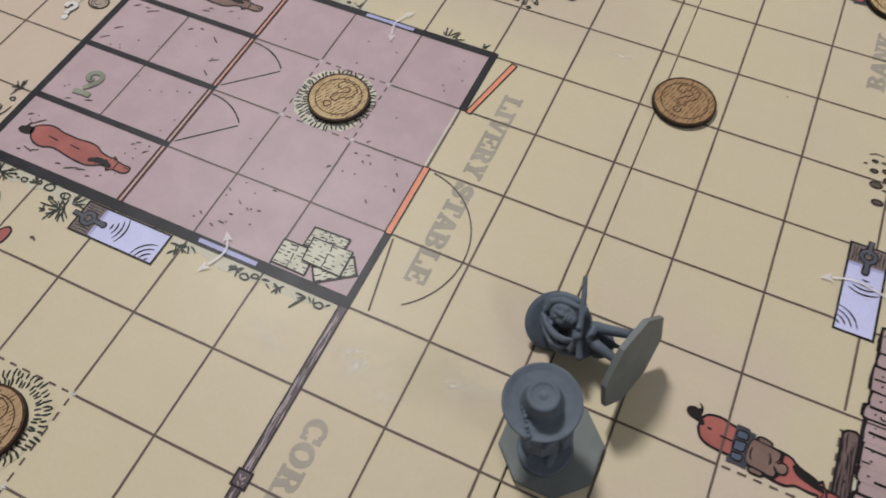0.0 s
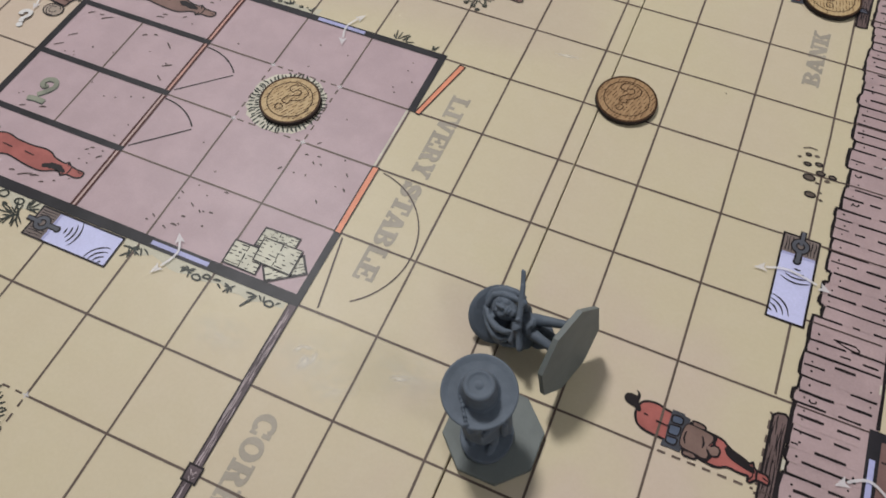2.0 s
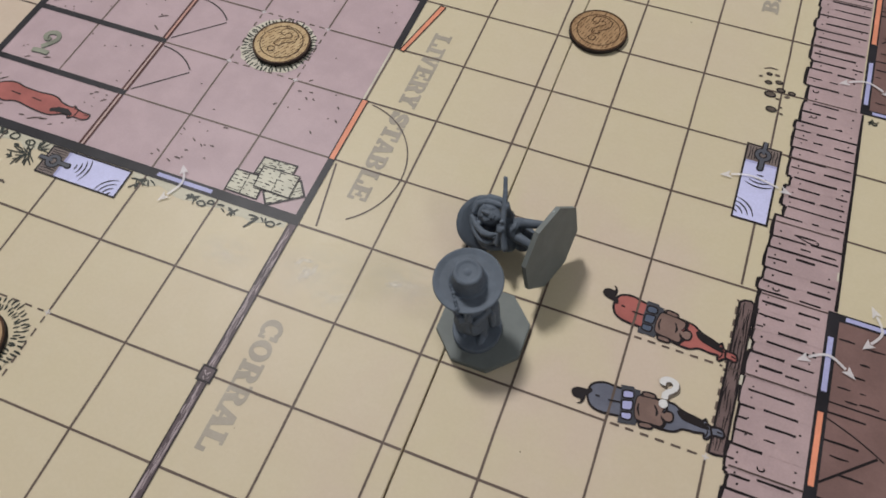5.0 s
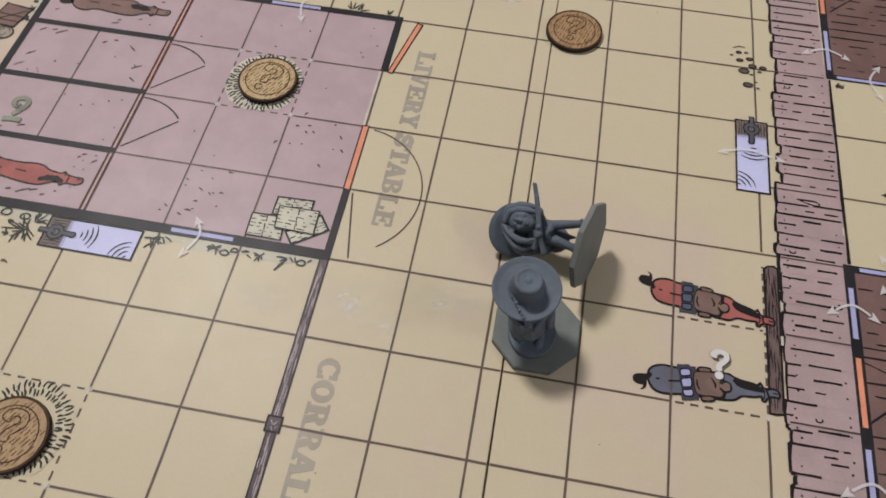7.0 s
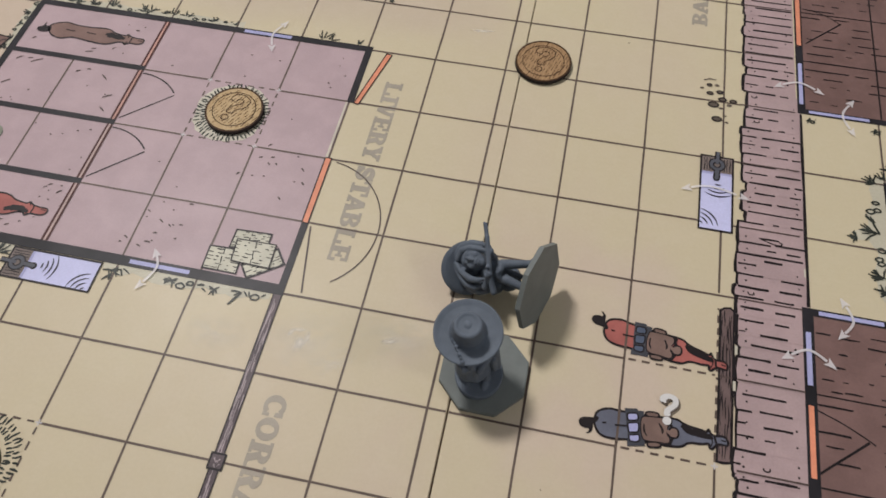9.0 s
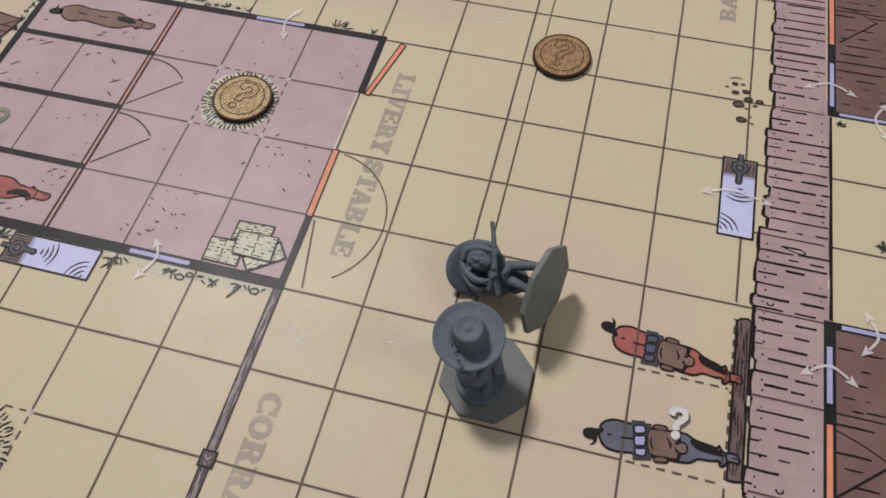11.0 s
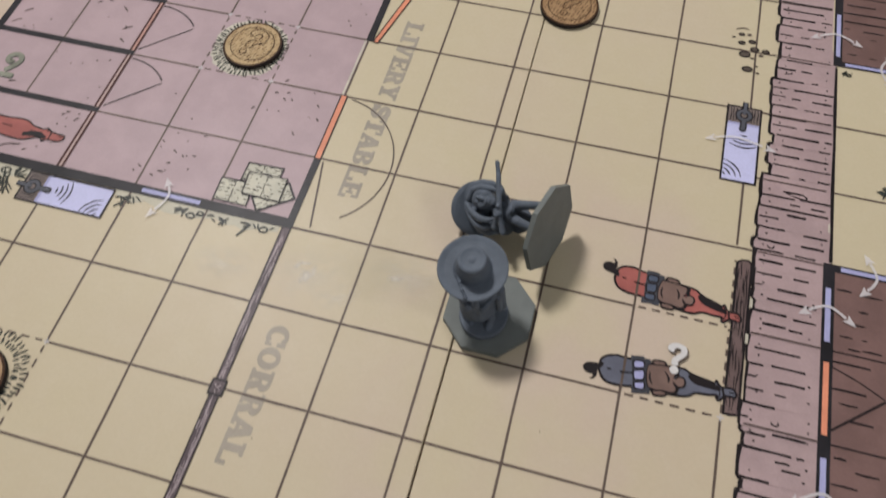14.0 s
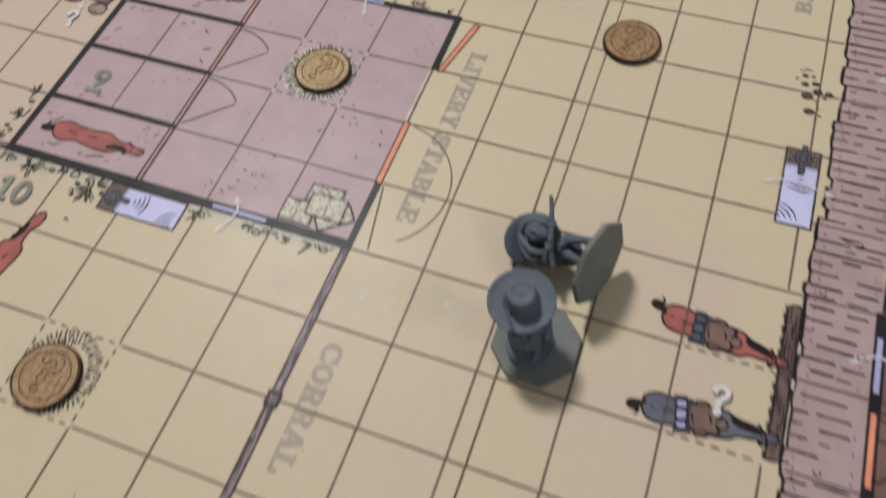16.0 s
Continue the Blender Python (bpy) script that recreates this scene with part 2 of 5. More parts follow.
class Flat:
    """Flat print built up from polygons and strokes, in squares; layer k lies a hair above layer k - 1."""

    def __init__(self, k):
        self.k, self.v, self.f, self.count = k, [], [], 0

    def level(self):
        """Each piece lies a hair over the one before, so that none share a plane."""
        self.count += 1
        return deck(self.k) + (self.count % 60) * 6e-7

    def poly(self, pts):
        area = sum(a[0] * b[1] - b[0] * a[1] for a, b in zip(pts, pts[1:] + pts[:1]))
        if area < 0:
            pts = pts[::-1]
        n, z = len(self.v), self.level()
        self.v += [(x * U, y * U, z) for x, y in pts]
        self.f.append(tuple(range(n, n + len(pts))))
        return self

    def rect(self, x0, y0, x1, y1):
        return self.poly([(x0, y0), (x1, y0), (x1, y1), (x0, y1)])

    def disc(self, x, y, r, ry=None, turn=0.0, n=12):
        ry = ry or r
        c, s = math.cos(turn), math.sin(turn)
        ring = [(r * math.cos(a), ry * math.sin(a)) for a in (2 * math.pi * i / n for i in range(n))]
        return self.poly([(x + c * a - s * b, y + s * a + c * b) for a, b in ring])

    def stroke(self, pts, w, closed=False, taper=False, shake=0.12):
        """A pen line of width w along pts, with a hand's unevenness."""
        pts = [Vector(p) for p in pts]
        m, n, z = len(pts), len(self.v), self.level()
        for i, p in enumerate(pts):
            a = pts[i - 1] if (i or closed) else p
            b = pts[(i + 1) % m] if (i < m - 1 or closed) else p
            d1, d2 = (p - a), (b - p)
            d = (d1.normalized() if d1.length else Vector((0, 0))) + (d2.normalized() if d2.length else Vector((0, 0)))
            d = d.normalized() if d.length > 1e-6 else Vector((1, 0))
            ref = d1 if d1.length else d2
            cosine = max(0.5, abs(d.dot(ref.normalized()))) if ref.length else 1
            half = w / 2 / cosine * (1 + random.uniform(-shake, shake))
            if taper:
                half *= 0.25 + 0.75 * math.sin(math.pi * (i + 0.5) / m) if m > 2 else (1 - 0.6 * i)
            side = Vector((-d.y, d.x)) * half
            for q in (p - side, p + side):
                self.v.append((q.x * U, q.y * U, z))
        for i in range(m if closed else m - 1):
            j = (i + 1) % m
            self.f.append((n + 2 * i, n + 2 * j, n + 2 * j + 1, n + 2 * i + 1))
        return self

    def dashes(self, a, b, w, on=0.10, off=0.06):
        a, b = Vector(a), Vector(b)
        d = b - a
        at = off * 0.7
        while at < d.length - 0.03:
            e = min(at + on * random.uniform(0.85, 1.1), d.length - 0.02)
            self.stroke([a + d * (at / d.length), a + d * (e / d.length)], w)
            at = e + off
        return self

    def make(self, name, mat, parent, label=""):
        mesh = bpy.data.meshes.new(name)
        mesh.from_pydata(self.v, [], self.f)
        mesh.materials.append(mat)
        ob = new(name, mesh)
        ob.parent = parent
        return tagged(ob, label, kind="stuff" if name in LOOSE else "")


def curve(pts, closed=False, step=5):
    """A smooth line through pts (Catmull-Rom)."""
    out, m = [], len(pts)
    for i in range(m if closed else m - 1):
        p = [Vector(pts[(i + j) % m] if closed else pts[min(max(i + j, 0), m - 1)]) for j in (-1, 0, 1, 2)]
        for s in range(step):
            t = s / step
            q = 0.5 * (2 * p[1] + (p[2] - p[0]) * t + (2 * p[0] - 5 * p[1] + 4 * p[2] - p[3]) * t * t
                       + (3 * p[1] - p[0] - 3 * p[2] + p[3]) * t ** 3)
            out.append((q.x, q.y))
    return out if closed else out + [tuple(pts[-1])]


def shifted(pts, dx, dy, turn=0.0):
    c, s = math.cos(radians(turn)), math.sin(radians(turn))
    return [(dx + c * x - s * y, dy + s * x + c * y) for x, y in pts]


def arc(x, y, r, a0, a1, n=18, ry=None):
    ry = ry or r
    return [(x + r * math.cos(radians(a0 + (a1 - a0) * i / n)), y + ry * math.sin(radians(a0 + (a1 - a0) * i / n))) for i in range(n + 1)]


def part(name, bm, mat, parent, label=""):
    mesh = bpy.data.meshes.new(name)
    bm.to_mesh(mesh)
    bm.free()
    mesh.materials.append(mat)
    ob = new(name, mesh)
    ob.parent = parent
    return tagged(ob, label) if label else ob


def box(x0, y0, z0, x1, y1, z1):
    bm = bmesh.new()
    m = Matrix.Translation(((x0 + x1) / 2, (y0 + y1) / 2, (z0 + z1) / 2)) @ Matrix.Diagonal((x1 - x0, y1 - y0, z1 - z0, 1))
    bmesh.ops.create_cube(bm, size=1, matrix=m)
    return bm


def slab(char):
    """A western slab letter in a unit box, as convex pieces."""
    def bar4(x0, y0, x1, y1):
        return [(x0, y0), (x1, y0), (x1, y1), (x0, y1)]

    def ring(cx, cy, rx, ry, ix, iy, a0, a1, n=16):
        at = [radians(a0 + (a1 - a0) * i / n) for i in range(n + 1)]
        return [[(cx + ix * math.cos(a), cy + iy * math.sin(a)), (cx + rx * math.cos(a), cy + ry * math.sin(a)),
                 (cx + rx * math.cos(b), cy + ry * math.sin(b)), (cx + ix * math.cos(b), cy + iy * math.sin(b))] for a, b in zip(at, at[1:])]

    f = 0.15  # a serif's thickness
    stem, left_feet = bar4(.11, 0, .43, 1), [bar4(0, 0, .54, f), bar4(0, 1 - f, .54, 1)]
    if char == "C":
        return ring(.52, .5, .51, .5, .20, .31, 42, 318) + [bar4(.78, .60, .97, .97), bar4(.82, .06, .97, .36)]
    if char == "O":
        return ring(.5, .5, .51, .5, .19, .31, 0, 360)
    if char == "R":
        return [stem, *left_feet, bar4(.4, .86, .52, 1), bar4(.4, .44, .52, .58), [(.44, .50), (.78, .50), (.94, .1), (.60, .1)], bar4(.58, 0, 1.02, f)] + ring(.50, .72, .42, .28, .11, .13, -90, 90)
    if char == "A":
        return [[(.02, .08), (.26, .08), (.60, 1), (.34, 1)], [(.34, 1), (.66, 1), (1, .08), (.62, .08)], bar4(.26, .26, .74, .42), bar4(-.02, 0, .40, f), bar4(.56, 0, 1.02, f)]
    if char == "L":
        return [stem, *left_feet, bar4(0, 0, 1, f + .02), bar4(.80, 0, 1, .42)]
    if char == "I":
        return [bar4(.24, 0, .76, 1), bar4(0, 0, 1, f), bar4(0, 1 - f, 1, 1)]
    if char == "V":
        return [[(.03, .95), (.40, .95), (.64, 0), (.38, 0)], [(.70, .95), (.95, .95), (.64, 0), (.44, 0)], bar4(-.02, 1 - f, .48, 1), bar4(.58, 1 - f, 1.02, 1)]
    if char == "E":
        return [stem, bar4(0, 1 - f, .95, 1), bar4(0, 0, 1, f), bar4(.4, .42, .68, .58), bar4(.60, .32, .74, .68), bar4(.78, .64, .95, 1), bar4(.82, 0, 1, .36)]
    if char == "Y":
        return [[(.03, .95), (.40, .95), (.66, .45), (.34, .45)], [(.68, .95), (.95, .95), (.66, .42), (.45, .42)], bar4(.33, 0, .68, .5), bar4(.18, 0, .82, f), bar4(-.02, 1 - f, .48, 1), bar4(.56, 1 - f, 1.02, 1)]
    if char == "S":
        mid = curve([(.84, .68), (.66, .86), (.36, .86), (.19, .70), (.34, .56), (.66, .45), (.82, .30), (.64, .14), (.34, .14), (.14, .32)], False, 3)
        out = [bar4(.80, .60, .97, 1), bar4(.03, 0, .20, .40)]
        for (x0, y0), (x1, y1) in zip(mid, mid[1:]):
            n = Vector((y0 - y1, x1 - x0)).normalized() * .14
            d = Vector((x1 - x0, y1 - y0)).normalized() * .04
            out.append([(x0 - n.x - d.x, y0 - n.y - d.y), (x1 - n.x + d.x, y1 - n.y + d.y), (x1 + n.x + d.x, y1 + n.y + d.y), (x0 + n.x - d.x, y0 + n.y - d.y)])
        return out
    if char == "T":
        return [bar4(.33, 0, .68, 1), bar4(.17, 0, .83, f), bar4(0, 1 - f, 1, 1), bar4(0, .62, .17, 1), bar4(.83, .62, 1, 1)]
    if char == "B":
        return [stem, *left_feet, bar4(.4, .44, .5, .58)] + ring(.48, .74, .44, .26, .13, .12, -90, 90) + ring(.48, .27, .50, .27, .15, .13, -90, 90)
    if char == "N":
        return [bar4(.06, 0, .27, 1), bar4(.73, 0, .93, 1), [(.06, 1), (.42, 1), (.93, 0), (.60, 0)], bar4(-.02, 0, .37, f), bar4(-.02, 1 - f, .3, 1), bar4(.62, 1 - f, 1.02, 1)]
    if char == "K":
        return [stem, *left_feet, [(.38, .40), (.62, .56), (.95, .95), (.68, .95)], [(.42, .50), (.66, .64), (1, .08), (.66, .08)], bar4(.57, 0, 1.02, f), bar4(.60, 1 - f, 1.02, 1)]
    if char == "1":
        return [bar4(.33, 0, .67, 1), bar4(.06, 0, .94, .15), [(.06, .70), (.36, .82), (.40, 1), (.06, .86)]]
    return ring(.5, .5, .46, .5, .19, .32, 0, 360)  # nought


def word(text, x, y, turn, high, pitch, k, mat, name, label, fill=0.98):
    """Letters in a row from (x, y), reading along turn (degrees), each a piece of its own."""
    row = tagged(new(name), label)
    row.parent = board
    room = [{"I": 0.58, "1": 0.85}.get(char, 1.0) for char in text]
    scale = len(text) / sum(room)
    for i, char in enumerate(text):
        art = Flat(k)
        wide = pitch * scale * room[i] * fill
        left = pitch * scale * (sum(room[:i]) + room[i] / 2) - wide / 2
        for piece in slab(char):
            art.poly(shifted([(left + a * wide, b * high) for a, b in piece], x, y, turn))
        art.make("letter", mat, row)
    return row


# ---- unseen room, plain and closed, added for its bounce light ----
def setting(name, bm, mat, label):
    return tagged(part(name, bm, mat, None), label, "", "", "structure")


setting("floor", box(-2.4, -2.2, -0.80, 2.4, 2.2, -0.74), BOARDS, "unseen brown floor added to close the room under the table")
setting("ceiling", box(-2.4, -2.2, 2.30, 2.4, 2.2, 2.36), PAINT, "unseen blue-grey ceiling added to bounce light onto the table")
setting("wall_north", box(-2.4, 2.2, -0.80, 2.4, 2.3, 2.36), PAINT, "unseen blue-grey wall added to bounce light onto the table")
setting("wall_south", box(-2.4, -2.3, -0.80, 2.4, -2.2, 2.36), PAINT, "unseen blue-grey wall added to bounce light onto the table")
setting("wall_east", box(2.4, -2.3, -0.80, 2.5, 2.3, 2.36), PAINT, "unseen blue-grey wall added to bounce light onto the table")
setting("wall_west", box(-2.5, -2.3, -0.80, -2.4, 2.3, 2.36), PAINT, "unseen blue-grey wall added to bounce light onto the table")

table = tagged(new("table"), "brown wooden table under the printed game board", "table")
part("tabletop", box(-0.62, -0.50, -0.035, 0.62, 0.55, -0.0022), TABLE, table)
for sx in (-0.55, 0.55):
    for sy in (-0.42, 0.47):
        part("leg", box(sx - 0.03, sy - 0.03, -0.74, sx + 0.03, sy + 0.03, -0.035), TABLE, table)

# ---- the game board: two panels that meet at a seam ----
board = tagged(new("game_board"), "sand-coloured printed western town game board with inch grid", "game board")
SEAM_X, WEST, EAST, SOUTH, NORTH = 2.212, -10.5, 11.0, -9.0, 12.0


def gap(y):
    """Half-open seam: closed in the north, wider to the south."""
    return 0.002 + 0.0008 * max(0.0, 6.0 - y) + 0.0012 * max(0.0, -y)


def panel(x0, x1, slant=False):
    bm = box(x0 * U, SOUTH * U, -0.0022, x1 * U, NORTH * U, 0)
    for v in bm.verts:
        if slant and v.co.x < (x0 + x1) / 2 * U:
            v.co.x = (SEAM_X + gap(v.co.y / U)) * U
    bmesh.ops.bevel(bm, geom=[e for e in bm.edges if abs(e.verts[0].co.z) < 1e-5 and abs(e.verts[1].co.z) < 1e-5],
                    offset=0.00022, segments=2, affect="EDGES")
    return bm


part("board_panel", panel(WEST, SEAM_X - 0.004), SAND, board, "sand-coloured laminated board panel with stable and corral")
part("board_panel", panel(SEAM_X + 0.006, EAST, True), SAND, board, "sand-coloured laminated board panel with street and boardwalk")

# ---- grid ----
W = 0.026


def spans(lo, hi, cuts):
    """What is left of lo..hi without the cuts."""
    out, at = [], lo
    for a, b in sorted(cuts):
        if min(a, hi) > at:
            out.append((at, min(a, hi)))
        at = max(at, b)
    return out + ([(at, hi)] if at < hi else [])


UP = {0: [(-4, 4.0)], -3: [(0, 4), (-3, -2)], -2: [(2, 3), (-3, -2)], -1: [(2, 3)], -4: [(0, 1.0), (3, 4.0)], -5: [(0, 4.0)], 5: [(-1.02, 1.03)],
      6: [(-2.0, 12)], 7: [(-2, 1), (1.0, 3.0), (4, 12)], 8: [(-2, 12)], 9: [(-2, 12)], 10: [(-2, 12)]}
ACROSS = {0: [(-10.5, 0), (4.0, 11)], 1: [(-5, -3), (5.22, 6), (6, 11)], 2: [(-5, -3), (-2, -1), (5.22, 6), (7, 11)],
          3: [(-5, -3), (-2, -1), (5.22, 6), (7, 11)], 4: [(-5, 0), (5.22, 11)], -1: [(4, 11)], -2: [(-3, -2), (5.9, 11)], -3: [(-3, -2)], -4: [(-10.5, 0)]}
for j in range(5, 12):
    ACROSS[j] = [(5.22, 11)]
def drift_west(i, y):
    """The print's western columns are slightly wider beside the stable."""
    return {-3: -.015, -4: -.065, -5: -.075, -6: -.08}.get(i, 0) * min(1, max(0, (y + 2.4) / 1.5))


for i in range(-10, 11):
    for a, b in spans(SOUTH, NORTH, UP.get(i, [])):
        n = max(2, int((b - a) * 2))
        Flat(2).stroke([(i + drift_west(i, a + (b - a) * s / n) + random.uniform(-.003, .003), a + (b - a) * s / n) for s in range(n + 1)], W, shake=0.1).make("grid_line", LINE, board)
for j in range(-8, 12):
    for a, b in spans(WEST, EAST, ACROSS.get(j, [])):
        for c, d in spans(a, b, [(SEAM_X - 0.012, SEAM_X + gap(j) + 0.010)]):
            n = max(2, int((d - c) * 2))
            Flat(2.5).stroke([(c + (d - c) * s / n, j + random.uniform(-.003, .003)) for s in range(n + 1)], W, shake=0.1).make("grid_line", LINE, board)

dashed = Flat(2)
for x0, y0 in ((-2, 2), (-3, -3)):
    for a, b in (((0, 0), (1, 0)), ((1, 0), (1, 1)), ((1, 1), (0, 1)), ((0, 1), (0, 0))):
        dashed.dashes((x0 + a[0], y0 + a[1]), (x0 + b[0], y0 + b[1]), 0.022, 0.09, 0.075)
for a, b in (((4, 0), (5, 0)), ((4, -1), (5, -1)), ((5, -1), (5, 0)), ((5, 0), (5, 0.85))):
    dashed.dashes(a, b, 0.024, 0.09, 0.065)
dashed.make("dashed_outline", LINE, board, "dashed square outlines round special squares")
crosses = Flat(3)
for x, y in ((-2, 2), (-1, 2), (-2, 3), (-1, 3), (-3, -3), (-2, -3), (-3, -2), (-2, -2), (5, -1)):
    crosses.stroke([(x - .035, y), (x + .035, y)], 0.016).stroke([(x, y - .035), (x, y + .035)], 0.016)
crosses.make("corner_ink", PALE, board)


# ---- small drawn growth and stones ----
def tuft(art, x, y, r, n, turn=90, fan=70, pen=.022):
    for i in range(n):
        a = radians(turn + fan * (2 * (i + 0.5) / n - 1) + random.uniform(-12, 12))
        b = a + random.uniform(-0.35, 0.35)
        s = r * random.uniform(0.55, 1.0)
        p = (x + random.uniform(-.25, .25) * r, y + random.uniform(-.1, .1) * r)
        m = (p[0] + 0.5 * s * math.cos(a), p[1] + 0.5 * s * math.sin(a))
        art.stroke([p, m, (m[0] + 0.5 * s * math.cos(b), m[1] + 0.5 * s * math.sin(b))], pen, taper=True)


def pebble(art, x, y, r):
    ring = [(x + r * random.uniform(.8, 1.2) * math.cos(a), y + 0.7 * r * random.uniform(.8, 1.2) * math.sin(a)) for a in (i * math.pi / 4 for i in range(8))]
    art.stroke(curve(ring, True, 2), 0.022, True)


def growth(x0, y0, x1, y1, n, turn, parent, seed, deep=.13):
    """A strip of drawn grass tufts and pebbles along a wall, on a sage wash."""
    random.seed(seed)
    pad = Flat(1 + (seed % 10) * .07)
    m = 14
    side = [(x0 + (x1 - x0) * i / m, y0 + (y1 - y0) * i / m) for i in range(m + 1)]
    nx, ny = math.cos(radians(turn)), math.sin(radians(turn))
    edge = [(x + nx * random.uniform(.4, 1) * deep, y + ny * random.uniform(.4, 1) * deep) for x, y in side]
    pad.poly([(x - nx * .08, y - ny * .08) for x, y in side] + edge[::-1])
    pad.make("grass_wash", SAGE, parent)
    art = Flat(4)
    for i in range(n):
        t = (i + random.uniform(.2, .8)) / n
        x, y = x0 + (x1 - x0) * t, y0 + (y1 - y0) * t
        d = random.uniform(.02, .07) * deep / .13
        x, y = x + d * math.cos(radians(turn)), y + d * math.sin(radians(turn))
        if random.random() < .72:
            tuft(art, x, y, random.uniform(.09, .17), random.randint(4, 7), turn + random.uniform(-50, 50), random.uniform(40, 110))
        else:
            pebble(art, x + random.uniform(-.03, .03), y, random.uniform(.022, .04))
            art.disc(x + random.uniform(.05, .08), y + random.uniform(-.02, .02), .018, .011, random.uniform(-1, 1), 7)
    return art.make("grass_drawing", LEAF, parent, "drawn dark grass tufts and pebbles beside a printed wall")


# ---- livery stable drawing ----
stable = Flat(1).rect(-5.03, 0.04, 0.0, 4.02).make("stable_floor", ROSE, board, "dusty pink printed stable floor")


def wall_bar(x0, y0, x1, y1, parent, name="wall"):
    return Flat(4).rect(x0, y0, x1, y1).make(name, WALL, parent)


wall_bar(-5.11, -0.03, 0.06, 0.105, stable)
wall_bar(-5.11, 3.96, 0.075, 4.065, stable)
wall_bar(-5.12, 0.105, -5.02, 3.96, stable)
wall_bar(-0.022, 2.985, 0.075, 3.96, stable)
wall_bar(-0.03, 0.105, 0.06, 0.985, stable)
for y in (1, 2, 3):
    wall_bar(-5.02, y - 0.025, -2.99, y + 0.062, stable, "stall_wall")
Flat(5).rect(-1.88, 0.012, -1.12, 0.066).make("window", PERI, stable, "lilac printed window bar")
Flat(5).rect(-1.86, 3.985, -1.14, 4.04).make("window", PERI, stable, "lilac printed window bar")
Flat(6).rect(-1.84, 4.005, -1.16, 4.02).make("window_highlight", PERI, stable)
Flat(2).rect(-0.034, 2.02, -0.008, 2.985).make("threshold", CREAM, stable)
Flat(3).stroke([(0.012, 2.02), (0.010, 2.5), (0.012, 2.99)], 0.024).make("threshold_line", LINE, stable)


def bar(pts, fill, parent, name, label, w=0.016, k=5):
    """A filled printed bar with a dark outline of its own."""
    ob = Flat(k).poly(pts).make(name, fill, parent, label)
    Flat(k + 1).stroke(pts, w, True, shake=0).make("outline", BLACK, parent)
    return ob


bar([(-0.03, 0.99), (0.05, 0.985), (0.052, 2.01), (-0.03, 2.005)], ORANGE, stable, "door", "orange printed closed stable door")
bar([(0.078, 2.985), (0.145, 2.972), (0.374, 3.955), (0.297, 3.973)], ORANGE, stable, "open_door", "orange printed open stable door")
for y0, y1 in ((0.105, 0.975), (1.062, 1.975), (2.062, 2.975), (3.062, 3.96)):
    Flat(4).rect(-3.068, y0, -2.998, y1).make("stall_gate", SALMON if y0 > 2 else BLUSH, stable, "salmon printed stall gate with rust edges")
    Flat(5).stroke([(-3.063, y0), (-3.061, y1)], 0.030).stroke([(-3.003, y0), (-3.005, y1)], 0.030).make("gate_edge", RUST, stable)
Flat(3).stroke(arc(0.0, 1.025, 0.93, 82, -54, 26, 0.95), 0.017, shake=0.05).make("door_swing", THIN, stable, "thin arc that shows how the door swings")
Flat(3).stroke([(0.095, 0.955), (0.262, 0.05)], 0.020, shake=0.05).make("door_leaf_print", THIN, stable)
for y in (0, 1):
    Flat(3).stroke(arc(-2.98, 1.10 + y, 0.785, 90, 43, 14, 0.83), 0.020).stroke([(-2.965, 1.10 + y), (-2.387, 1.625 + y)], 0.018).make("door_swing", BLACK, stable)

# stack of bales: two stacked courses and one that has slid off
random.seed(5)


def bale(n, pts, across):
    """One drawn bale: an outline, its cord across and rows of short stalk marks."""
    ob = Flat(4 + 2 * n).poly(pts).make("bale", STRAW, stable, "pale straw printed bale with dark stalk marks")
    p = [Vector(q) for q in pts]

    def at(u, v):
        return p[0].lerp(p[3], u).lerp(p[1].lerp(p[2], u), v)
    marks = Flat(5 + 2 * n)
    marks.stroke(pts, 0.022, True, shake=.3)
    marks.stroke([at(across, 0), at(across + .015, .3)], 0.013, shake=.3).stroke([at(across - .01, .4), at(across + .01, .7)], 0.014, shake=.3).stroke([at(across, .78), at(across, 1)], 0.012, shake=.3)
    for row in range(6):
        v = (row + .6) / 6.2
        for u, e in ((random.uniform(-.01, .02), random.uniform(.10, .20)), (random.uniform(.84, .92), random.uniform(.98, 1.02))):
            if random.random() < .75:
                marks.stroke([at(u, v), at((u + e) / 2, v + random.uniform(-.015, .015)), at(e, v)], .013, taper=True, shake=.3)
        u = random.uniform(.20, .34)
        while u < .80:
            e = min(u + random.choice((.05, .10, .16, .22)), .86)
            marks.stroke([at(u, v), at((u + e) / 2, v + random.uniform(-.02, .02)), at(e, v + random.uniform(-.02, .02))], random.choice((.010, .014, .018)), taper=True, shake=.3)
            u = e + random.uniform(.08, .26)
    marks.make("stalk_ink", BLACK, stable)


bale(0, [(-0.55, 0.265), (-0.43, 0.10), (-0.05, 0.37), (-0.19, 0.56)], .62)
bale(1, [(-1.01, 0.445), (-1.0, 0.138), (-0.575, 0.134), (-0.60, 0.455)], .46)
bale(2, [(-0.77, 0.723), (-0.776, 0.47), (-0.327, 0.565), (-0.328, 0.74)], .46)
bale(3, [(-0.717, 0.597), (-0.691, 0.292), (-0.213, 0.277), (-0.225, 0.604)], .50)

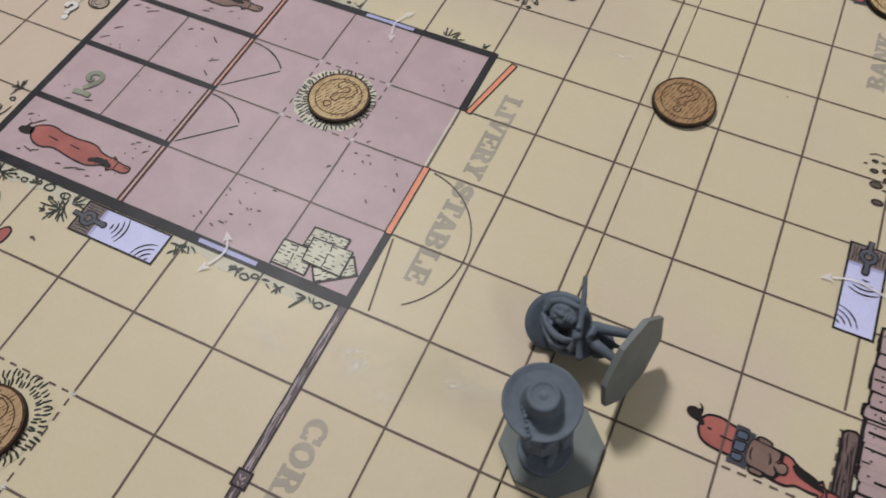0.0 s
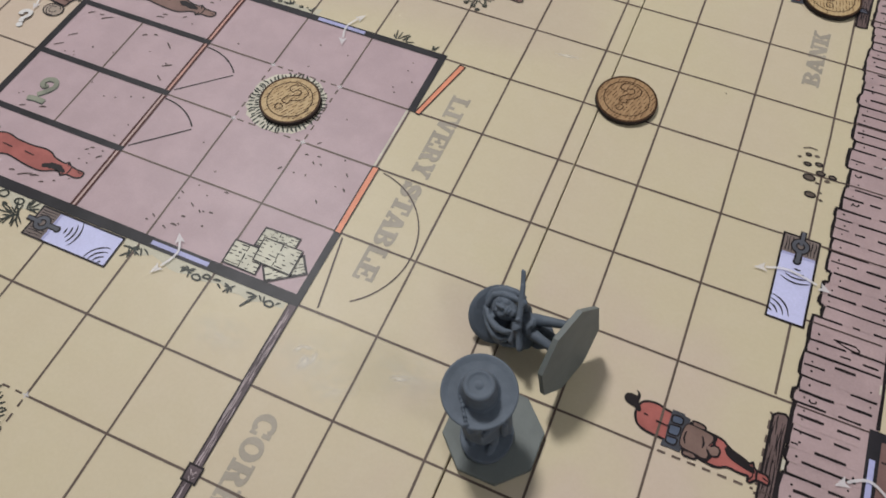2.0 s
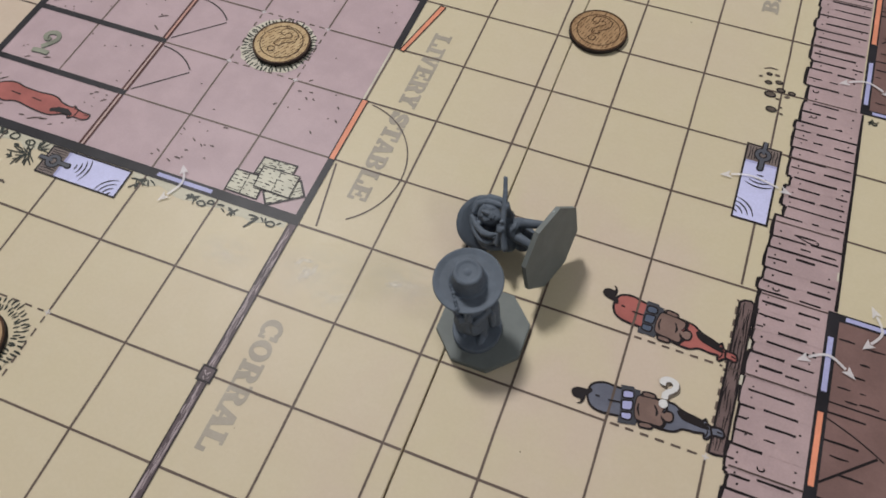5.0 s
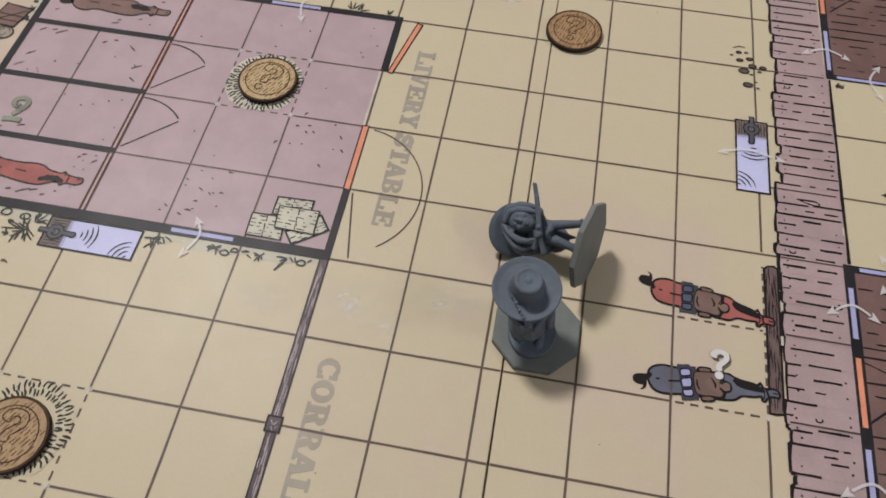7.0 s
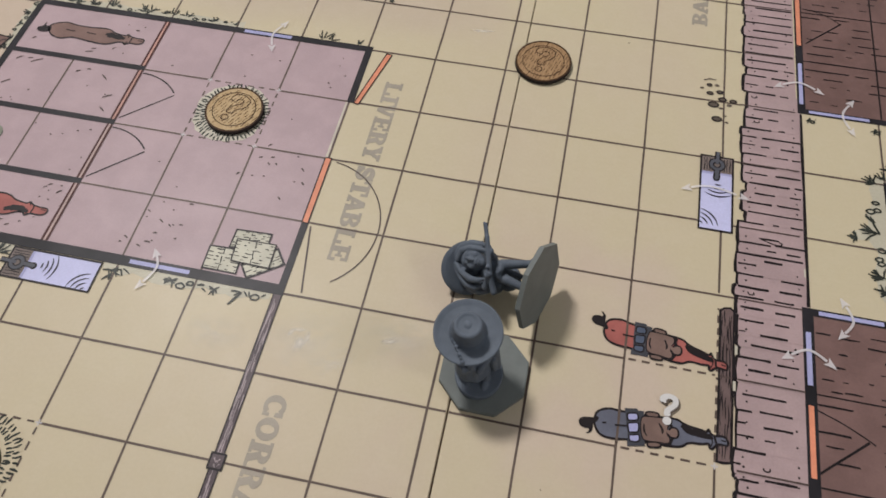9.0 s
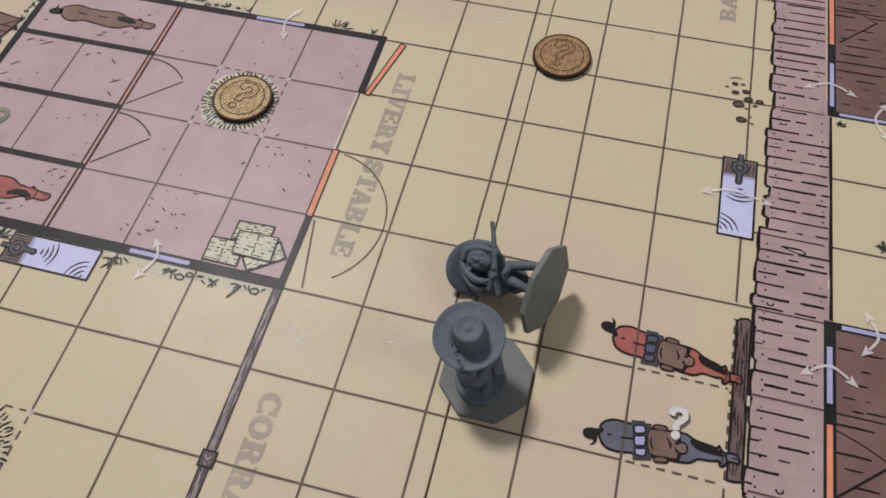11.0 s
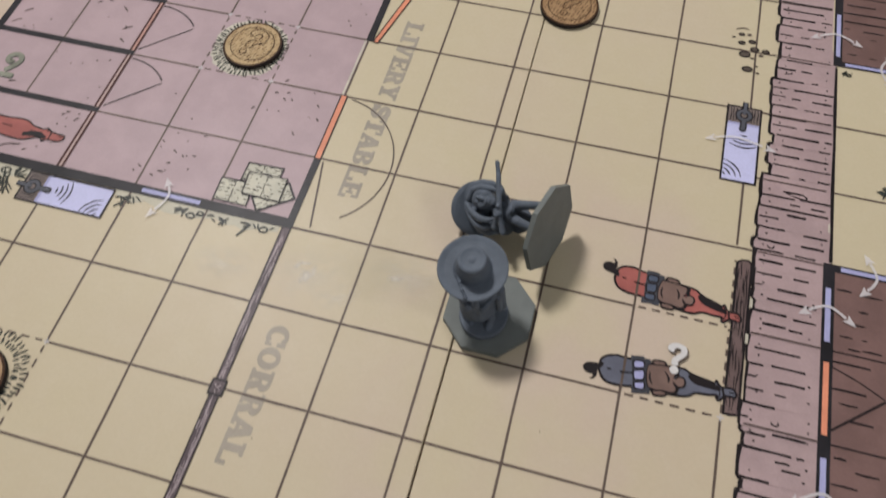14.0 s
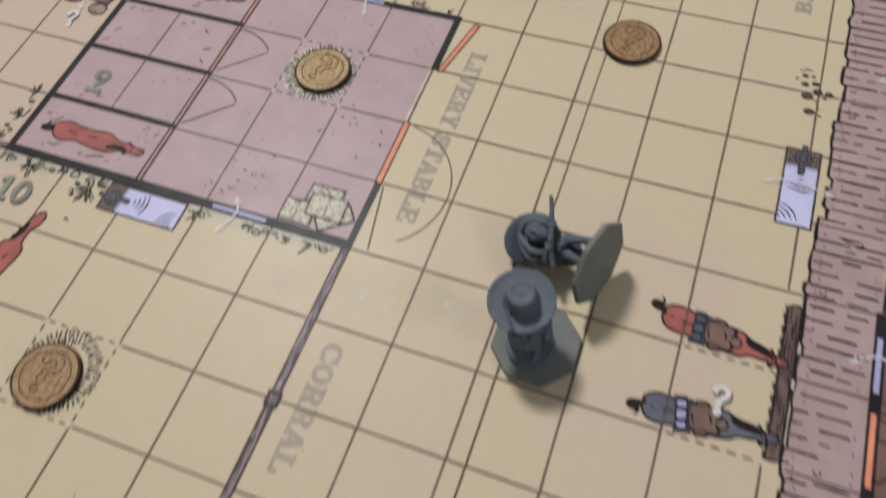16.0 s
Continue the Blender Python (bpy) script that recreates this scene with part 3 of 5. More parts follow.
def strew(marks):
    """Drawn straw: (x, y, length, turn) each; no length makes a dot."""
    art = Flat(4)
    for x, y, long, turn in marks:
        if long:
            a = radians(turn)
            art.stroke([(x, y), (x + .5 * long * math.cos(a) - .004, y + .5 * long * math.sin(a) + .004), (x + long * math.cos(a), y + long * math.sin(a))], .022, taper=True, shake=.2)
        else:
            art.disc(x, y, random.uniform(.010, .017), random.uniform(.008, .012), 0, 7)
    art.make("straw", THIN, stable)


random.seed(7)
strew(((-4.86, 3.26, .06, 35), (-3.97, 3.16, .11, 13), (-3.91, 3.23, .07, 14), (-3.61, 3.28, .06, 45), (-3.42, 3.23, 0, 0), (-3.58, 3.79, 0, 0), (-3.43, 3.70, .06, 4), (-3.32, 3.79, 0, 0)))
strew(((-4.89, 2.84, .10, 37), (-4.72, 2.88, .07, 14), (-4.65, 2.82, .17, 31), (-4.87, 2.37, .13, 39), (-4.94, 2.15, .14, 38), (-4.72, 2.11, 0, 0), (-4.56, 2.10, 0, 0), (-4.60, 2.15, 0, 0),
       (-4.42, 2.32, 0, 0), (-4.10, 2.34, 0, 0), (-3.93, 2.77, .07, 33), (-3.79, 2.85, .06, 1), (-3.53, 2.79, .13, -39), (-3.65, 2.55, 0, 0), (-3.33, 2.45, 0, 0), (-3.35, 2.39, .14, 32), (-3.31, 2.23, .11, -35)))
strew(((-4.03, 1.79, 0, 0), (-3.74, 1.65, 0, 0), (-3.59, 1.69, 0, 0), (-3.41, 1.78, 0, 0), (-3.25, 1.83, 0, 0), (-4.79, 1.26, 0, 0), (-4.75, 1.30, 0, 0), (-4.65, 1.09, .08, 31),
       (-4.40, 1.17, .10, 20), (-3.16, 1.37, 0, 0), (-3.22, 1.16, 0, 0)))
strew(((-4.81, .63, 0, 0), (-4.90, .69, .07, 32), (-4.76, .73, 0, 0), (-4.76, .58, .19, 44), (-3.42, .83, .05, 34), (-3.38, .88, .06, 24), (-3.33, .80, 0, 0), (-3.22, .78, .08, 43), (-3.20, .90, 0, 0),
       (-3.40, .69, 0, 0), (-3.27, .67, 0, 0), (-4.08, .22, .07, 17), (-3.94, .20, .18, 27), (-3.79, .25, .11, 20), (-3.63, .21, .06, 25), (-3.48, .29, .03, 24), (-3.32, .39, 0, 0), (-4.66, .20, .05, 24),
       (-4.60, .27, .14, -12), (-4.50, .24, .12, 30)))
strew(((-2.63, 3.15, 0, 0), (-2.13, 1.51, 0, 0), (-1.97, .78, .05, -26), (-1.94, .68, 0, 0), (-1.77, .68, .07, -33), (-1.65, .84, 0, 0), (-2.10, .37, .06, -28), (-2.12, .28, 0, 0), (-1.90, .28, .06, -24),
       (-1.83, .34, .08, -1), (-1.74, .366, 0, 0), (-1.77, .472, .05, 10), (-1.57, .63, 0, 0), (-1.47, .45, 0, 0), (-1.82, .93, 0, 0), (-1.63, .63, .05, -40), (-1.50, .645, .05, 5)))
strew(((-1.59, 3.57, 0, 0), (-1.55, 3.16, 0, 0), (-1.16, 3.54, 0, 0), (-.29, 3.76, 0, 0), (-.30, 3.61, 0, 0), (-.17, 3.44, 0, 0), (-.36, 3.27, 0, 0), (-.31, 3.19, 0, 0), (-.66, 2.54, 0, 0),
       (-.38, 1.95, 0, 0), (-.28, 1.78, .06, -45), (-.74, 1.78, .05, -40), (-.64, 1.79, .04, -40), (-.88, 1.84, .05, 10), (-.73, 1.87, .05, 10), (-.31, 1.556, 0, 0), (-.215, 1.57, .06, -45), (-.44, 1.295, .06, -45), (-1.08, 1.515, .06, 50),
       (-.874, 1.546, 0, 0), (-.722, 1.566, 0, 0), (-1.753, 1.18, 0, 0), (-1.49, .962, .06, 5), (-.82, 2.04, .06, 44)))

def wash_strip(x0, x1, y, deep, seed):
    """A pale sage wash under drawn growth, with a ragged outer edge."""
    random.seed(seed)
    pad = Flat(1 + (seed % 10) * .07)
    n = 16
    pad.poly([(x0, y + .08), (x1, y + .08)] + [(x1 + (x0 - x1) * i / n, y - deep * random.uniform(.45, 1)) for i in range(n + 1)])
    pad.make("grass_wash", SAGE, stable)


wash_strip(-5.15, -3.32, -.03, .22, 31)
wash_strip(-2.17, -0.08, -.03, .16, 32)
random.seed(34)
cobbles = Flat(4.5)
for x, y, r in ((-4.25, -.125, .040), (-4.06, -.085, .034), (-3.90, -.09, .062), (-3.645, -.11, .056), (-1.16, -.15, .048), (-1.06, -.10, .038), (-.25, -.12, .048)):
    pebble(cobbles, x, y, r)
for x, y, r in ((-3.79, -.20, .042), (-4.40, -.10, .028), (-4.34, -.13, .024), (-4.15, -.12, .026)):
    cobbles.disc(x, y, r, r * .6, random.uniform(-.3, .3), 9)
for x, y, r, n, a, fan in ((-4.98, -.06, .16, 7, -75, 80), (-4.56, -.15, .21, 15, -100, 175), (-4.10, -.10, .09, 6, 150, 80), (-3.57, -.28, .24, 15, -150, 120), (-3.48, -.15, .15, 7, 40, 70),
                           (-3.75, -.37, .10, 5, 170, 60), (-2.04, -.13, .13, 7, -20, 60), (-1.30, -.10, .10, 8, -90, 150), (-.76, -.11, .10, 7, -90, 140)):
    tuft(cobbles, x, y, r, n, a, fan, .022)
for x, y, long, turn, pen in ((-2.15, -.13, .13, 6, .026), (-2.11, -.26, .12, 46, .024), (-1.94, -.08, .10, -60, .022), (-1.91, -.07, .11, -30, .022), (-.97, -.10, .09, 9, .03), (-.53, -.27, .20, 58, .036),
                              (-.55, -.09, .12, 0, .026), (-.50, -.14, .10, 30, .022), (-.40, -.07, .08, -45, .022), (-.34, -.06, .07, -72, .022), (-1.39, -.11, .08, -15, .024), (-.18, -.10, .06, 40, .022), (-.90, -.13, .07, -30, .022)):
    a = radians(turn)
    cobbles.stroke([(x, y), (x + long * .5 * math.cos(a), y + long * .5 * math.sin(a) + .006), (x + long * math.cos(a), y + long * math.sin(a))], pen, taper=True)
cobbles.make("grass_drawing", LEAF, stable, "drawn dark grass tufts and pebbles beside a printed wall")
growth(-5.1, 4.07, -1.9, 4.07, 19, 90, stable, 33)
sprig = Flat(4)
for x, y, r, a in ((-.66, 4.09, .17, 100), (-.58, 4.09, .15, 60), (-.14, 4.08, .10, 95)):
    tuft(sprig, x, y, r, 4, a, 45)
sprig.make("grass_drawing", LEAF, stable, "drawn dark grass sprigs behind the stable")
random.seed(35)
west_growth = Flat(4)
for x, y, r, n, a, fan in ((-5.26, .54, .20, 9, 150, 90), (-5.27, .13, .14, 6, 140, 70), (-5.27, 1.0, .16, 8, 160, 110)):
    tuft(west_growth, x, y, r, n, a, fan, .024)
for x, y, r in ((-5.34, .345, .034), (-5.25, .29, .030), (-5.25, .81, .036)):
    pebble(west_growth, x, y, r)
west_growth.make("grass_drawing", LEAF, stable, "drawn dark grass tufts and pebbles beside a printed wall")
growth(-5.12, 3.0, -5.12, 4.0, 7, 180, stable, 36)


# ---- plain elongated printed shapes, some with packs ----
def long_shape(outline, colour, name_label, k=4, dark=(), tail=None):
    ob = Flat(k).poly(curve(outline, True, 4)).make("long_printed_shape", colour, board, name_label)
    lines = Flat(k + 1).stroke(curve(outline, True, 4), .021, True)
    lines.make("outline", BLACK, ob)
    if dark:
        Flat(k + 1).stroke(curve(dark, False, 4), 0.10, taper=True, shake=.25).make("dark_ridge", BLACK, ob)
    if tail:
        Flat(k + 1).poly(curve(tail, True, 4)).make("dark_end", BLACK, ob)
    return ob


BODY = [(-.70, -.03), (-.71, .06), (-.61, .13), (-.48, .16), (-.34, .135), (-.21, .13), (-.08, .13), (.09, .15), (.21, .135), (.30, .09), (.46, .07), (.50, .10), (.56, .065), (.66, .05),
        (.76, .045), (.77, -.02), (.70, -.06), (.58, -.06), (.52, -.10), (.48, -.065), (.40, -.075), (.27, -.14), (.12, -.15), (-.06, -.135), (-.29, -.11), (-.45, -.16), (-.60, -.13)]
TAIL = [(-.67, -.05), (-.70, .04), (-.78, .04), (-.80, .11), (-.82, .03), (-.88, -.01), (-.87, -.07), (-.78, -.09)]
RIDGE_UP = [(.17, .05), (.30, .03), (.48, .01)]
RIDGE = [(.22, -.07), (.32, -.03), (.42, -.02), (.53, -.04)]
random.seed(40)
long_shape(shifted(BODY, -4.0, 3.5), UMBER, "brown elongated printed shape with dark ends", dark=shifted(RIDGE_UP, -4.0, 3.5), tail=shifted(TAIL, -4.0, 3.5))
long_shape(shifted(BODY, -3.97, 0.5, -1), RED, "red elongated printed shape with dark ends", dark=shifted(RIDGE, -3.97, 0.5, -1), tail=shifted(TAIL, -3.97, 0.5, -1))
long_shape([(-3.96, -.72), (-3.89, -.76), (-3.89, -.90), (-3.955, -1.0), (-3.965, -1.13), (-3.955, -1.22), (-3.895, -1.28), (-3.89, -1.40), (-3.92, -1.54), (-3.95, -1.70), (-3.97, -1.86), (-4.01, -2.03), (-4.10, -2.15),
            (-4.22, -2.16), (-4.28, -2.06), (-4.265, -1.93), (-4.255, -1.77), (-4.24, -1.60), (-4.215, -1.47), (-4.225, -1.35), (-4.205, -1.25), (-4.115, -1.185), (-4.09, -1.08), (-4.07, -.94), (-4.03, -.80)], RED, "red elongated printed shape in the corral",
           tail=[(-4.18, -2.14), (-4.24, -2.22), (-4.24, -2.32), (-4.31, -2.36), (-4.35, -2.24), (-4.27, -2.12)],
           dark=[(-4.03, -.92), (-4.06, -1.02), (-4.08, -1.10), (-4.13, -1.20)])
marks = Flat(6)
for cx, cy in ((-4.0, 3.5), (-3.97, .5)):
    for x in (-.45, -.12):
        marks.stroke([(cx + x, cy + .02), (cx + x + .15, cy + .01)], 0.016)
    marks.stroke([(cx + .575, cy + .06), (cx + .585, cy), (cx + .580, cy - .055)], .016).stroke([(cx + .50, cy + .09), (cx + .53, cy + .04)], .016)
    marks.stroke([(cx + .52, cy - .09), (cx + .54, cy - .04)], .016).stroke([(cx + .69, cy + .01), (cx + .75, cy + .008)], .012)
marks.stroke([(-4.04, -1.38), (-4.06, -1.48)], .016).stroke([(-4.09, -1.62), (-4.10, -1.74)], .016).stroke([(-4.12, -1.86), (-4.13, -1.95)], .016)
marks.make("cord_ink", BLACK, board)

PACKED = [(-.656, -.037), (-.64, .025), (-.578, .071), (-.487, .092), (-.40, .082), (-.15, .078), (.018, .081), (.121, .088), (.206, .082), (.254, .055), (.322, .033), (.429, .016), (.498, .0),
          (.522, .028), (.551, -.016), (.594, -.030), (.642, -.023), (.691, -.030), (.720, -.072), (.710, -.112), (.658, -.112), (.612, -.118), (.585, -.140), (.560, -.172), (.532, -.165), (.522, -.123),
          (.444, -.138), (.323, -.146), (.251, -.194), (.172, -.210), (.049, -.212), (-.139, -.212), (-.318, -.214), (-.409, -.225), (-.515, -.226), (-.597, -.198), (-.650, -.120)]
END = [(-.819, -.015), (-.808, .035), (-.761, .060), (-.711, .062), (-.716, .096), (-.740, .112), (-.715, .114), (-.683, .088), (-.671, .045), (-.668, .0), (-.632, -.028), (-.615, -.069), (-.641, -.086),
       (-.668, -.066), (-.723, -.062), (-.780, -.052)]
MANE = [(.235, .020), (.275, .032), (.345, .012), (.432, .008), (.497, -.010), (.554, -.036), (.572, -.066), (.51, -.076), (.407, -.068), (.321, -.055), (.270, -.028)]
PADS = ([(-.316, .060), (-.279, .078), (-.225, .080), (-.208, .054), (-.210, .014), (-.256, -.001), (-.304, -.006), (-.317, .024)],
        [(-.305, -.040), (-.251, -.026), (-.206, -.020), (-.197, -.087), (-.211, -.119), (-.264, -.130), (-.295, -.129), (-.306, -.083)],
        [(-.293, -.166), (-.248, -.155), (-.196, -.146), (-.186, -.196), (-.208, -.223), (-.263, -.226), (-.285, -.216)])
STIRRUPS = ([(-.130, .100), (-.098, .120), (-.034, .122), (.005, .112), (.005, .080), (-.051, .066), (-.109, .068)],
            [(-.105, -.222), (-.079, -.203), (-.008, -.194), (.032, -.210), (.025, -.240), (-.034, -.254), (-.090, -.255)])
SADDLE = [(-.166, .050), (-.116, .066), (-.022, .073), (.062, .074), (.108, .060), (.112, .002), (.096, -.041), (.098, -.099), (.124, -.130), (.120, -.178), (.080, -.194), (.003, -.192), (-.079, -.198),
          (-.145, -.186), (-.170, -.124), (-.178, -.030)]
HORN = [(.088, -.046), (.113, -.046), (.137, -.018), (.184, -.013), (.211, -.045), (.208, -.098), (.177, -.122), (.135, -.121), (.100, -.090)]


def packed(x, y, turn, colour, blanket, label, end_side=1):
    def at(pts):
        return shifted(pts, x, y, turn)
    ob = Flat(4).poly(at(curve(PACKED, True, 3))).make("long_printed_shape", colour, board, label)
    Flat(5).stroke(at(curve(PACKED, True, 3)), .025, True).make("outline", BLACK, ob)
    Flat(5.4).poly(at(curve([(a, b * end_side - (.10 if end_side < 0 else 0)) for a, b in END], True, 3))).make("dark_end", BLACK, ob)
    mane = Flat(5.4).poly(at(curve(MANE, True, 3)))
    for n in range(8):
        u = .262 + .038 * n
        mane.disc(*at([(u, .026 - .07 * (u - .262) / .3)])[0], .019 + .004 * (n % 2), n=8)
    mane.make("dark_ridge", BLACK, ob)
    mat_edge = at([(-.341, .113), (-.285, .116), (-.227, .126), (-.217, .105), (-.159, .109), (-.150, .03), (-.150, -.096), (-.133, -.248), (-.215, -.258), (-.300, -.273), (-.306, -.231), (-.292, -.201), (-.317, -.062), (-.331, .054)])
    Flat(6).poly(mat_edge).make("pack", MATGREY, ob)
    Flat(6.3).stroke(mat_edge, .016, True, shake=.3).make("pack_outline", MATGREY, ob)
    for pts in PADS:
        Flat(6.6).poly(at(curve(pts, True, 3))).make("pack", blanket, ob)
        Flat(7).stroke(at(curve(pts, True, 3)), .017, True).make("pack_outline", BLACK, ob)
    for pts in STIRRUPS:
        Flat(6.6).poly(at(curve(pts, True, 3))).make("pack", TAN, ob)
        Flat(7).stroke(at(curve(pts, True, 3)), .020, True).make("pack_outline", BLACK, ob)
    Flat(7.2).stroke(at(curve([(.080, .078), (.128, .066), (.128, .01), (.150, -.005)], False, 4)), .034).stroke(
        at(curve([(.150, -.125), (.142, -.15), (.118, -.200), (.07, -.205)], False, 4)), .030).make("pack_strap", BLACK, ob)
    Flat(7.5).poly(at(curve(SADDLE, True, 3))).make("saddle", TAN, ob)
    Flat(7.8).stroke(at(curve(SADDLE, True, 3)), .012, True).make("pack_outline", BLACK, ob)
    Flat(8).poly(at(curve(HORN, True, 3))).make("saddle_horn", TAN, ob)
    Flat(8.3).stroke(at(curve(HORN[1:], False, 3)), .019).make("pack_outline", BLACK, ob)
    lines = Flat(8.6)
    lines.stroke(at([(-.578, -.076), (-.535, -.070)]), .014).stroke(at([(-.445, -.082), (-.40, -.078), (-.320, -.069)]), .015)
    lines.stroke(at(curve([(-.143, -.020), (-.142, -.088), (-.112, -.147)], False, 4)), .021, taper=True).stroke(at(curve([(.008, .012), (.046, -.05), (.046, -.100)], False, 4)), .023, taper=True)
    lines.stroke(at([(.580, -.030), (.590, -.08), (.606, -.128)]), .024).stroke(at([(.648, -.066), (.70, -.074)]), .013).stroke(at([(.54, -.03), (.56, -.10), (.545, -.15)]), .012)
    lines.make("cord_ink", BLACK, ob)


packed(4.41, 0.295, -8.4, RED, BLUEGREY, "red printed shape with grey and brown packs at rail")
packed(4.408, -0.678, 2.4, SLATE, PERI, "slate blue printed shape with lilac and brown packs", -1)
packed(4.42, 7.22, 0.0, SLATE, RED, "slate blue printed shape partly under a token")
for y0, y1 in ((0.10, 0.47), (-0.96, -0.58)):
    Flat(5.6).stroke([(4, y0), (4.002, (y0 + y1) / 2), (4, y1)], W, shake=0.1).make("grid_line", LINE, board)


# ---- troughs with pumps ----
def trough(x, y, turn, label):
    """Drawn with its pump end at -x; 1.14 by 0.40 squares."""
    def at(pts):
        return shifted(pts, x, y, turn)
    ob = Flat(4).poly(at([(-.57, -.2), (.57, -.2), (.57, .2), (-.57, .2)])).make("trough_drawing", LILAC, board, label)
    Flat(5).poly(at([(-.57, -.2), (-.30, -.2), (-.30, .2), (-.57, .2)])).make("plank_end", TROUGHEND, ob)
    edge = Flat(6)
    edge.stroke(at([(-.57, -.2), (.57, -.2), (.57, .2), (-.57, .2)]), .024, True).stroke(at([(-.30, -.2), (-.30, .2)]), .020)
    for v in (-.16, -.125, -.09, .09, .125, .16):
        edge.stroke(at([(-.54, v), (-.48, v + random.uniform(-.01, .01)), (-.42, v + random.uniform(-.01, .01)), (-.34, v)]), .011, shake=.4)
    for r, h in ((.12, 24), (.18, 32), (.24, 38), (.30, 40)):
        edge.stroke(at(arc(-.24, .02, r, h * .8, -h * .8, 8)), .019, taper=True)
    for r, h in ((.07, 20), (.13, 32), (.19, 38), (.25, 38)):
        edge.stroke(at(arc(.53, -.22, r, 135 + h, 135 - h, 8)), .019, taper=True)
    edge.make("ripple_print", BLACK, ob)
    Flat(6.5).poly(at([(-.315, -.185), (-.285, -.185), (-.285, .185), (-.315, .185)])).make("trough_shadow", PERI, ob)
    Flat(7).stroke(at(arc(-.44, 0, .072, 0, 345, 18)), .074, True, shake=.05).stroke(at([(-.655, .008), (-.54, .005), (-.46, .0)]), .070).stroke(at([(-.36, .0), (-.26, .0), (-.225, -.004)]), .082).disc(*at([(-.225, -.004)])[0], .046).make("pump_outline", BLACK, ob)
    Flat(8).stroke(at(arc(-.44, 0, .072, 0, 345, 18)), .040, True, shake=.05).make("pump_ring", PUMP, ob)
    Flat(9).stroke(at([(-.65, .008), (-.54, .005), (-.45, .0)]), .038).stroke(at([(-.36, .0), (-.26, .0), (-.225, -.004)]), .046).disc(*at([(-.225, -.004)])[0], .028).make("pump_handle", PUMP, ob)
    return ob


trough(-2.76, -0.25, 0, "lilac printed water trough with grey pump below stable")
trough(4.932, 2.46, -90, "lilac printed water trough with grey pump beside boardwalk")


# ---- corral fence ----
def rail(a, b, name="fence_rail"):
    a, b = Vector(a), Vector(b)
    d = (b - a).normalized()
    side = Vector((-d.y, d.x))
    ob = Flat(4).poly([tuple(a - side * .052), tuple(b - side * .052), tuple(b + side * .052), tuple(a + side * .052)]).make(name, POST, board, "dark weathered printed fence rail")
    grain = Flat(5)
    at = 0.06
    while at < (b - a).length - .1:
        s = random.uniform(.10, .26)
        o = random.uniform(-.034, .034)
        grain.stroke([a + d * at + side * o, a + d * (at + s / 2) + side * (o + random.uniform(-.008, .008)), a + d * min(at + s, (b - a).length - .03) + side * o], random.choice((.007, .010, .014)), taper=True)
        at += s * random.uniform(.14, .36)
    grain.make("grain", POSTLIGHT, ob)
    lines = Flat(5).stroke([a - side * .05, b - side * .05], .014).stroke([a + side * .05, b + side * .05], .014)
    lines.make("edge", BLACK, ob)


def post(x, y):
    ob = Flat(6).rect(x - .075, y - .08, x + .075, y + .08).make("fence_post", POST, board, "square dark printed fence post")
    lines = Flat(7).stroke([(x - .075, y - .08), (x + .075, y - .08), (x + .075, y + .08), (x - .075, y + .08)], .022, True)
    lines.make("post_outline", BLACK, ob)
    flecks = Flat(8)
    for dx, dy, s in ((-.035, .035, .05), (.03, .03, -.04), (-.02, -.03, .04), (.04, -.02, -.03), (.0, .01, .03)):
        flecks.stroke([(x + dx, y + dy), (x + dx + s * .6, y + dy - abs(s))], .014, taper=True)
    flecks.make("grain", POSTLIGHT, ob)


random.seed(50)
rail((0, -0.03), (0, -2.0))
rail((0, -2.0), (0, -4.0))
for x in (-8, -6, -4, -2):
    rail((x, -4.0), (x + 2, -4.0))
rail((-9.0, 0.03), (-7.1, 0.03))
rail((-7.1, 0.03), (-5.11, 0.03))
for x, y in ((0, -2), (0, -4), (-2, -4), (-4, -4), (-6, -4), (-7.1, .03)):
    post(x, y)

# ---- words ----
HOOK = [(-.11, .10), (-.09, .17), (0, .20), (.10, .16), (.11, .07), (.06, .01), (.015, -.03), (.01, -.08), (-.06, -.08), (-.055, -.01), (-.01, .04), (.04, .08),
        (.04, .12), (0, .135), (-.035, .11), (-.04, .075)]


def query(x, y, turn, size, k, label):
    """A plump white question mark with its dot."""
    hook = [(a * size, b * size) for a, b in curve(HOOK, True, 3)]
    ob = Flat(k).poly(shifted(hook, x, y, turn)).make("question_mark_print", WHITE, board, label)
    edge = Flat(k - .5).poly(shifted(hook, x + .018, y - .016, turn)).make("edge_shadow_print", STONE, ob)
    dot = shifted([(-.03 * size, -.145 * size)], x, y, turn)[0]
    Flat(k).disc(*dot, .053 * size, n=16).make("dot", WHITE, ob)


word("LIVERY", 0.42, 3.46, -90, 0.245, 0.2295, 1.6, GREYTXT, "printed_word", "grey slab lettering LIVERY in front of stable")
word("STABLE", 0.42, 1.985, -90, 0.245, 0.240, 1.6, GREYTXT, "printed_word", "grey slab lettering STABLE in front of stable")
word("CORRAL", 0.275, -1.185, -90, 0.25, 0.256, 1.6, FADED, "printed_word", "grey slab lettering CORRAL beside the fence")
word("BANK", 4.735, 5.43, 90, 0.22, 0.268, 1.6, GREYTXT, "printed_word", "grey slab lettering BANK on the street")
word("10", -4.815, -0.755, 0, 0.36, 0.27, 3, SHADE, "printed_number", "dark edge of the printed number ten", 1.0)
word("10", -4.835, -0.725, 0, 0.36, 0.27, 4, NUMBER, "printed_number", "grey-green printed number 10 in the corral", 1.0)
